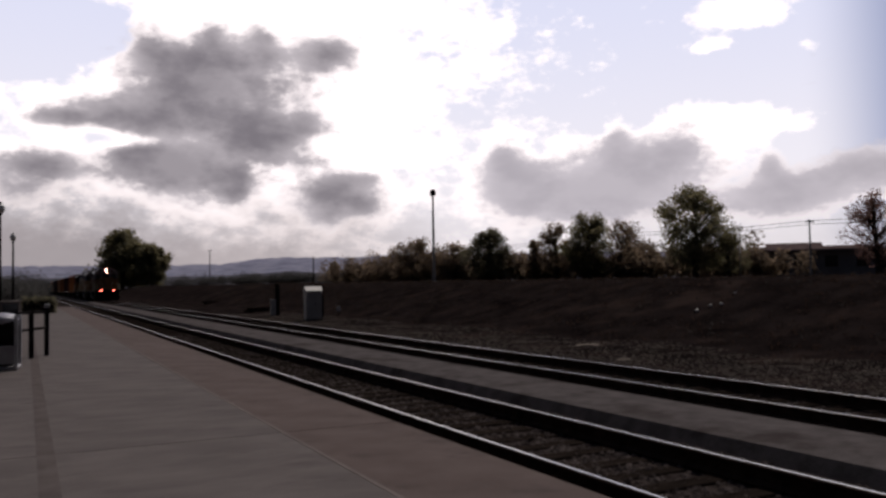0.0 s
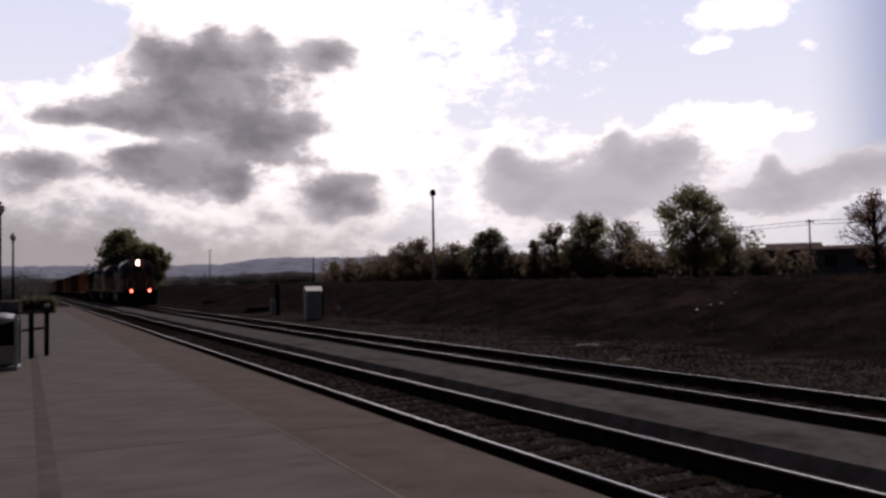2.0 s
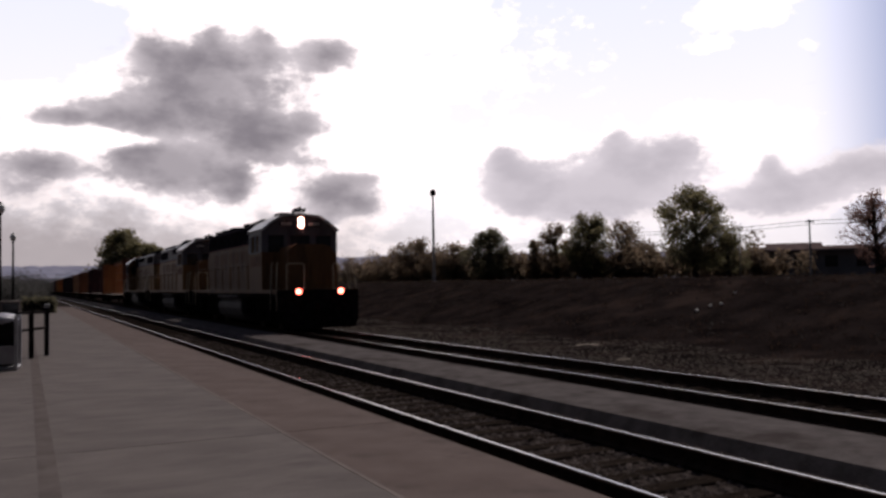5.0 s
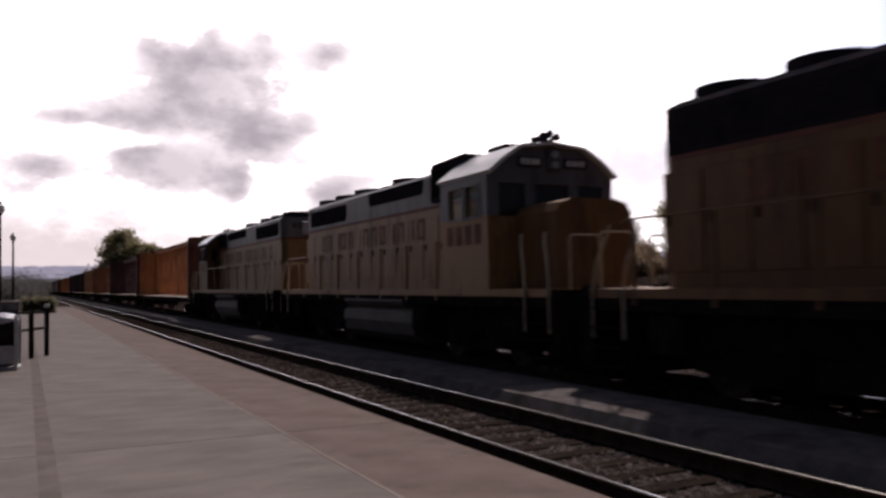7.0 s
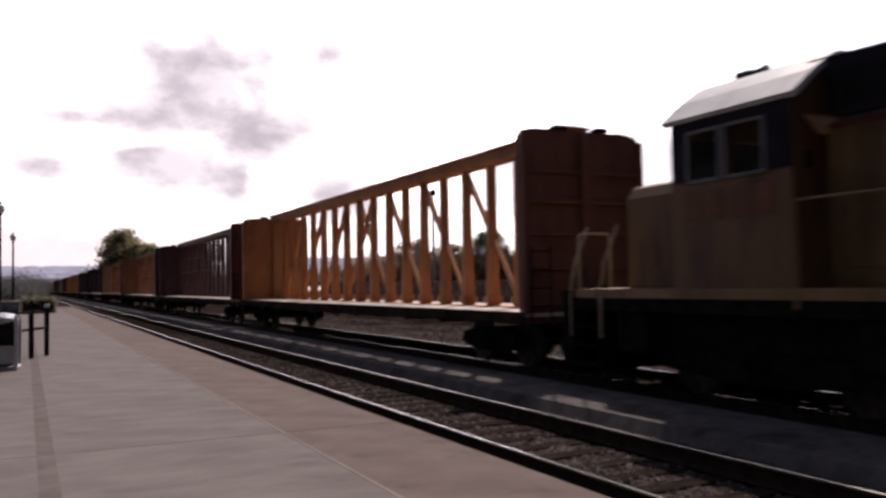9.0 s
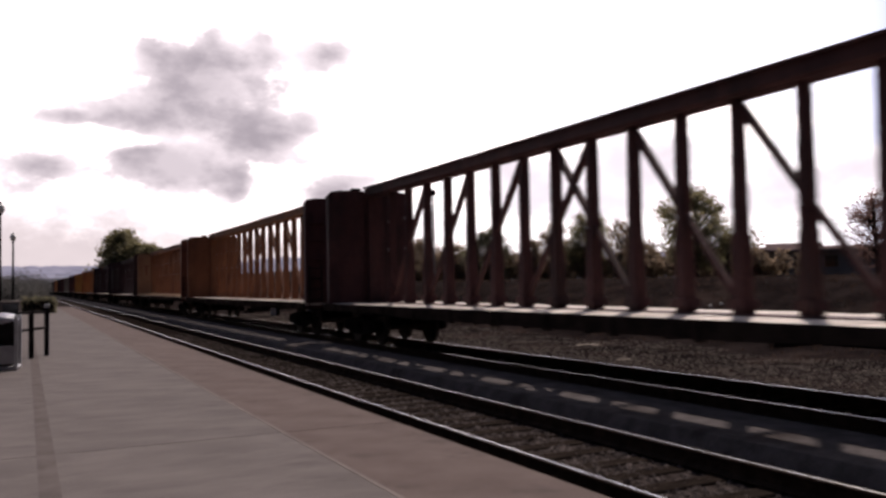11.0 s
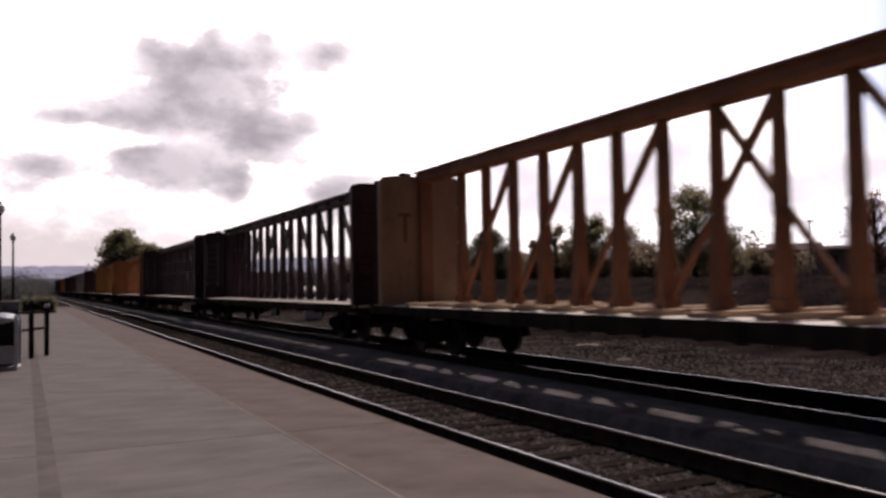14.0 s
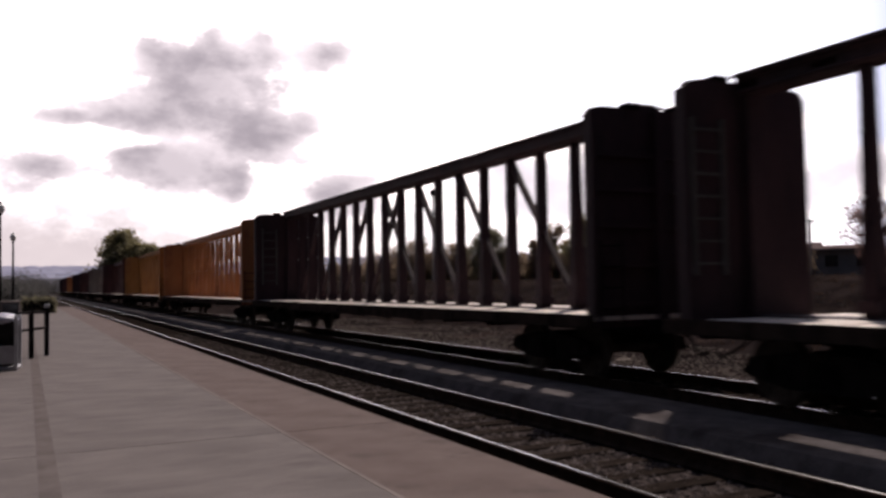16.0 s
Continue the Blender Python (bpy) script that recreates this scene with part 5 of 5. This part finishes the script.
def lump(name, x, y, z, size, material, label, category, seed, flat=0.4):
    bm = B()
    bmesh.ops.create_icosphere(bm, subdivisions=2, radius=1.0)
    for v in bm.verts:
        k = 1 + 0.35 * noise.noise(v.co * 1.7 + Vector((seed, 0, 0)))
        v.co = Vector((v.co.x * size * k, v.co.y * size * 0.8 * k, v.co.z * size * flat * k))
    ob = new(name, mesh_of(name, bm, material))
    ob.location = (x, y, z + size * flat * 0.4)
    tagged(ob, label, category)


for i, (x, y, s) in enumerate(((20.9, 22.15, 0.09), (21.45, 22.05, 0.075), (21.7, 21.8, 0.075), (22.8, 22.2, 0.06))):
    lump("litter", x, y, ground_height(x, y) + 0.03, s, "white_paint", "scrap of white litter on the dark berm", "litter", i * 3.0, 0.7)
lump("stone_slab", 15.08, 20.6, ground_height(15.08, 20.6), 0.42, "pale_stone", "flat pale stone slab lying in gravel", "stone", 11, 0.16)
lump("stone_slab", 13.02, 16.3, ground_height(13.02, 16.3), 0.24, "pale_stone", "small flat pale stone lying in gravel", "stone", 12, 0.2)


def timber_pile(x, y, n, rz):
    t = thing("timber_pile", pose(x, y, ground_height(x, y) - 0.02, 0, 0, rz), "low pile of old dark sleepers beside the line", "timber pile", "sleeper piles")
    for i in range(n):
        bm = B()
        box(bm, -1.3, 1.3, -0.12, 0.12, 0, 0.18, 0.015)
        s = part("sleeper", bm, "tie", t)
        s.location = (random.uniform(-0.2, 0.2), (i % 3 - 1) * 0.28, (i // 3) * 0.185)


timber_pile(18.3, 93, 6, 40)
timber_pile(16.2, 64.2, 5, 30)


def branch():
    bm = B()
    tube(bm, [(17.0, 37.2, -0.25), (18.6, 39.0, 0.25), (20.2, 41.2, 0.75), (21.5, 42.7, 1.1)], 0.06, 6, 0.03)
    tagged(new("fallen_branch", mesh_of("fallen_branch", bm, "tie")), "long dark fallen branch lying on the berm", "branch")


branch()

# ---- things on the platform ----


def litter_bin(x, y):
    t = thing("litter_bin", pose(x, y, PLATFORM, 0, 0, -6), "grey metal litter bin with a bag over its rim", "litter bin")
    bm = B()
    box(bm, -0.32, 0.32, -0.3, 0.3, 0.0, 0.08, 0.02)
    part("base", bm, "bin_metal", t)
    for sx in (-1, 1):
        for sy in (-1, 1):
            bm = B()
            box(bm, sx * 0.29 - 0.03, sx * 0.29 + 0.03, sy * 0.27 - 0.03, sy * 0.27 + 0.03, 0.07, 1.0, 0.008)
            part("corner_post", bm, "galvanised", t, "bright metal corner post")
    bm = B()
    box(bm, -0.25, 0.25, -0.23, 0.23, 0.081, 0.9, 0.03)
    part("body", bm, "steel_dark", t, "dark inner container")
    bm = B()
    box(bm, -0.27, 0.27, -0.315, -0.29, 0.12, 0.45, 0.006)
    part("panel", bm, "bin_metal", t)
    bm = B()
    bmesh.ops.create_icosphere(bm, subdivisions=3, radius=1.0)
    for v in bm.verts:
        k = 1 + 0.18 * noise.noise(v.co * 3.1)
        v.co = Vector((v.co.x * 0.31 * k, v.co.y * 0.3 * k, 0.92 + v.co.z * 0.12 * k))
    part("bag", bm, "bag", t, "crumpled pale plastic bag", True)


litter_bin(-0.42, 17.4)


def crowd_rail(x0, y0, x1, y1):
    """A dark two-post rail."""
    t = thing("handrail", pose(x0, y0, PLATFORM), "dark metal rail on two posts at the platform's side", "handrail")
    dx, dy = x1 - x0, y1 - y0
    for k in (0, 1):
        bm = B()
        box(bm, -0.05, 0.05, -0.05, 0.05, 0, 1.13 if k else 1.02, 0.01)
        p = part("post", bm, "steel_dark", t)
        p.location = (dx * k, dy * k, 0)
        if k:
            bm = B()
            box(bm, -0.06, 0.06, -0.06, 0.06, 1.05, 1.14, 0.015)
            part("cap", bm, "galvanised", p, "pale worn post cap")
    for z in (0.98, 0.62):
        bm = B()
        tube(bm, [(dx * -0.7, dy * -0.7, z), (dx, dy, z)], 0.03, 8)
        part("bar", bm, "steel_dark", t)


crowd_rail(0.10, 19.8, 0.41, 20.5)


def news_box(x, y, paint, label):
    t = thing("newspaper_box", pose(x, y, PLATFORM), label, "newspaper box", "newspaper boxes")
    bm = B()
    box(bm, -0.2, 0.2, -0.2, 0.2, 0.0, 0.06, 0.01)
    tube(bm, [(0, 0, 0.05), (0, 0, 0.5)], 0.05, 8)
    part("pedestal", bm, "steel_dark", t)
    bm = B()
    box(bm, -0.22, 0.22, -0.2, 0.2, 0.5, 1.2, 0.02)
    b = part("body", bm, paint, t)
    bm = B()
    box(bm, -0.17, 0.17, -0.222, -0.203, 0.75, 1.12, 0.005)
    part("door", bm, "dark_glass", b)


news_box(-0.35, 23.4, "grey_car", "worn grey newspaper box on a pedestal")
news_box(-0.95, 23.6, "amber", "dull yellow newspaper box on a pedestal")


def hedge():
    rng = np.random.default_rng(9)
    t = thing("hedge", pose(0.7, 58, PLATFORM), "low dark clipped hedge at the platform's end", "hedge")
    p = rng.uniform(-1, 1, (2600, 3)) * np.array((0.95, 0.5, 0.5)) + np.array((0, 0, 0.5))
    p += rng.normal(size=p.shape) * 0.06
    me = scatter("foliage", p, 3, 0.07)
    me.materials.append(M["leaf_dark"])
    part("foliage", me, "leaf_dark", t)
    bm = B()
    box(bm, -0.9, 0.9, -0.4, 0.4, 0, 0.75, 0.1)
    part("planter", bm, "steel_dark", t)


hedge()

# ---- sleepers ----


def sleepers():
    bm = B()
    box(bm, -1.3, 1.3, -0.115, 0.115, -0.34, -0.182, 0.012)
    me = mesh_of("sleeper", bm, "tie")
    plate = B()
    for s in (-1, 1):
        box(plate, s * 0.752 - 0.16, s * 0.752 + 0.16, -0.09, 0.09, -0.184, -0.168)
        for k in (-0.1, 0.1):
            box(plate, s * 0.752 + k - 0.02, s * 0.752 + k + 0.02, -0.05, -0.02, -0.17, -0.145)
    for track in tracks:
        for i in range(145):
            ob = part("sleeper", me, "tie", track)
            ob.location = (random.uniform(-0.03, 0.03), 1.0 + i * 0.535 + random.uniform(-0.02, 0.02), random.uniform(-0.006, 0.006))
            ob.rotation_euler.z = random.uniform(-0.012, 0.012)
    plate.free()


sleepers()


def motions():
    """The whole train rolls towards -y at an even speed, on turning wheels."""
    ways = {}
    for vehicle, u, turn in convoy:
        ways[vehicle] = -1 if turn else 1
        walk(vehicle, [(t, pose(TRACK_FAR, u - SPEED * t, 0, 0, 0, turn)) for t in (0, 4, 8, 12, 16)])
    # wheels of the vehicles that pass close by
    near = [vehicle for vehicle, u, turn in convoy[:10]]
    for vehicle, wheel, y, r in ROLLING:
        if vehicle in near:
            spin = math.degrees(SPEED / FPS / r) * ways[vehicle]
            walk(wheel, [(k / FPS, pose(0, y, r, (k * spin) % 360)) for k in range(16 * FPS + 1)])


motions()
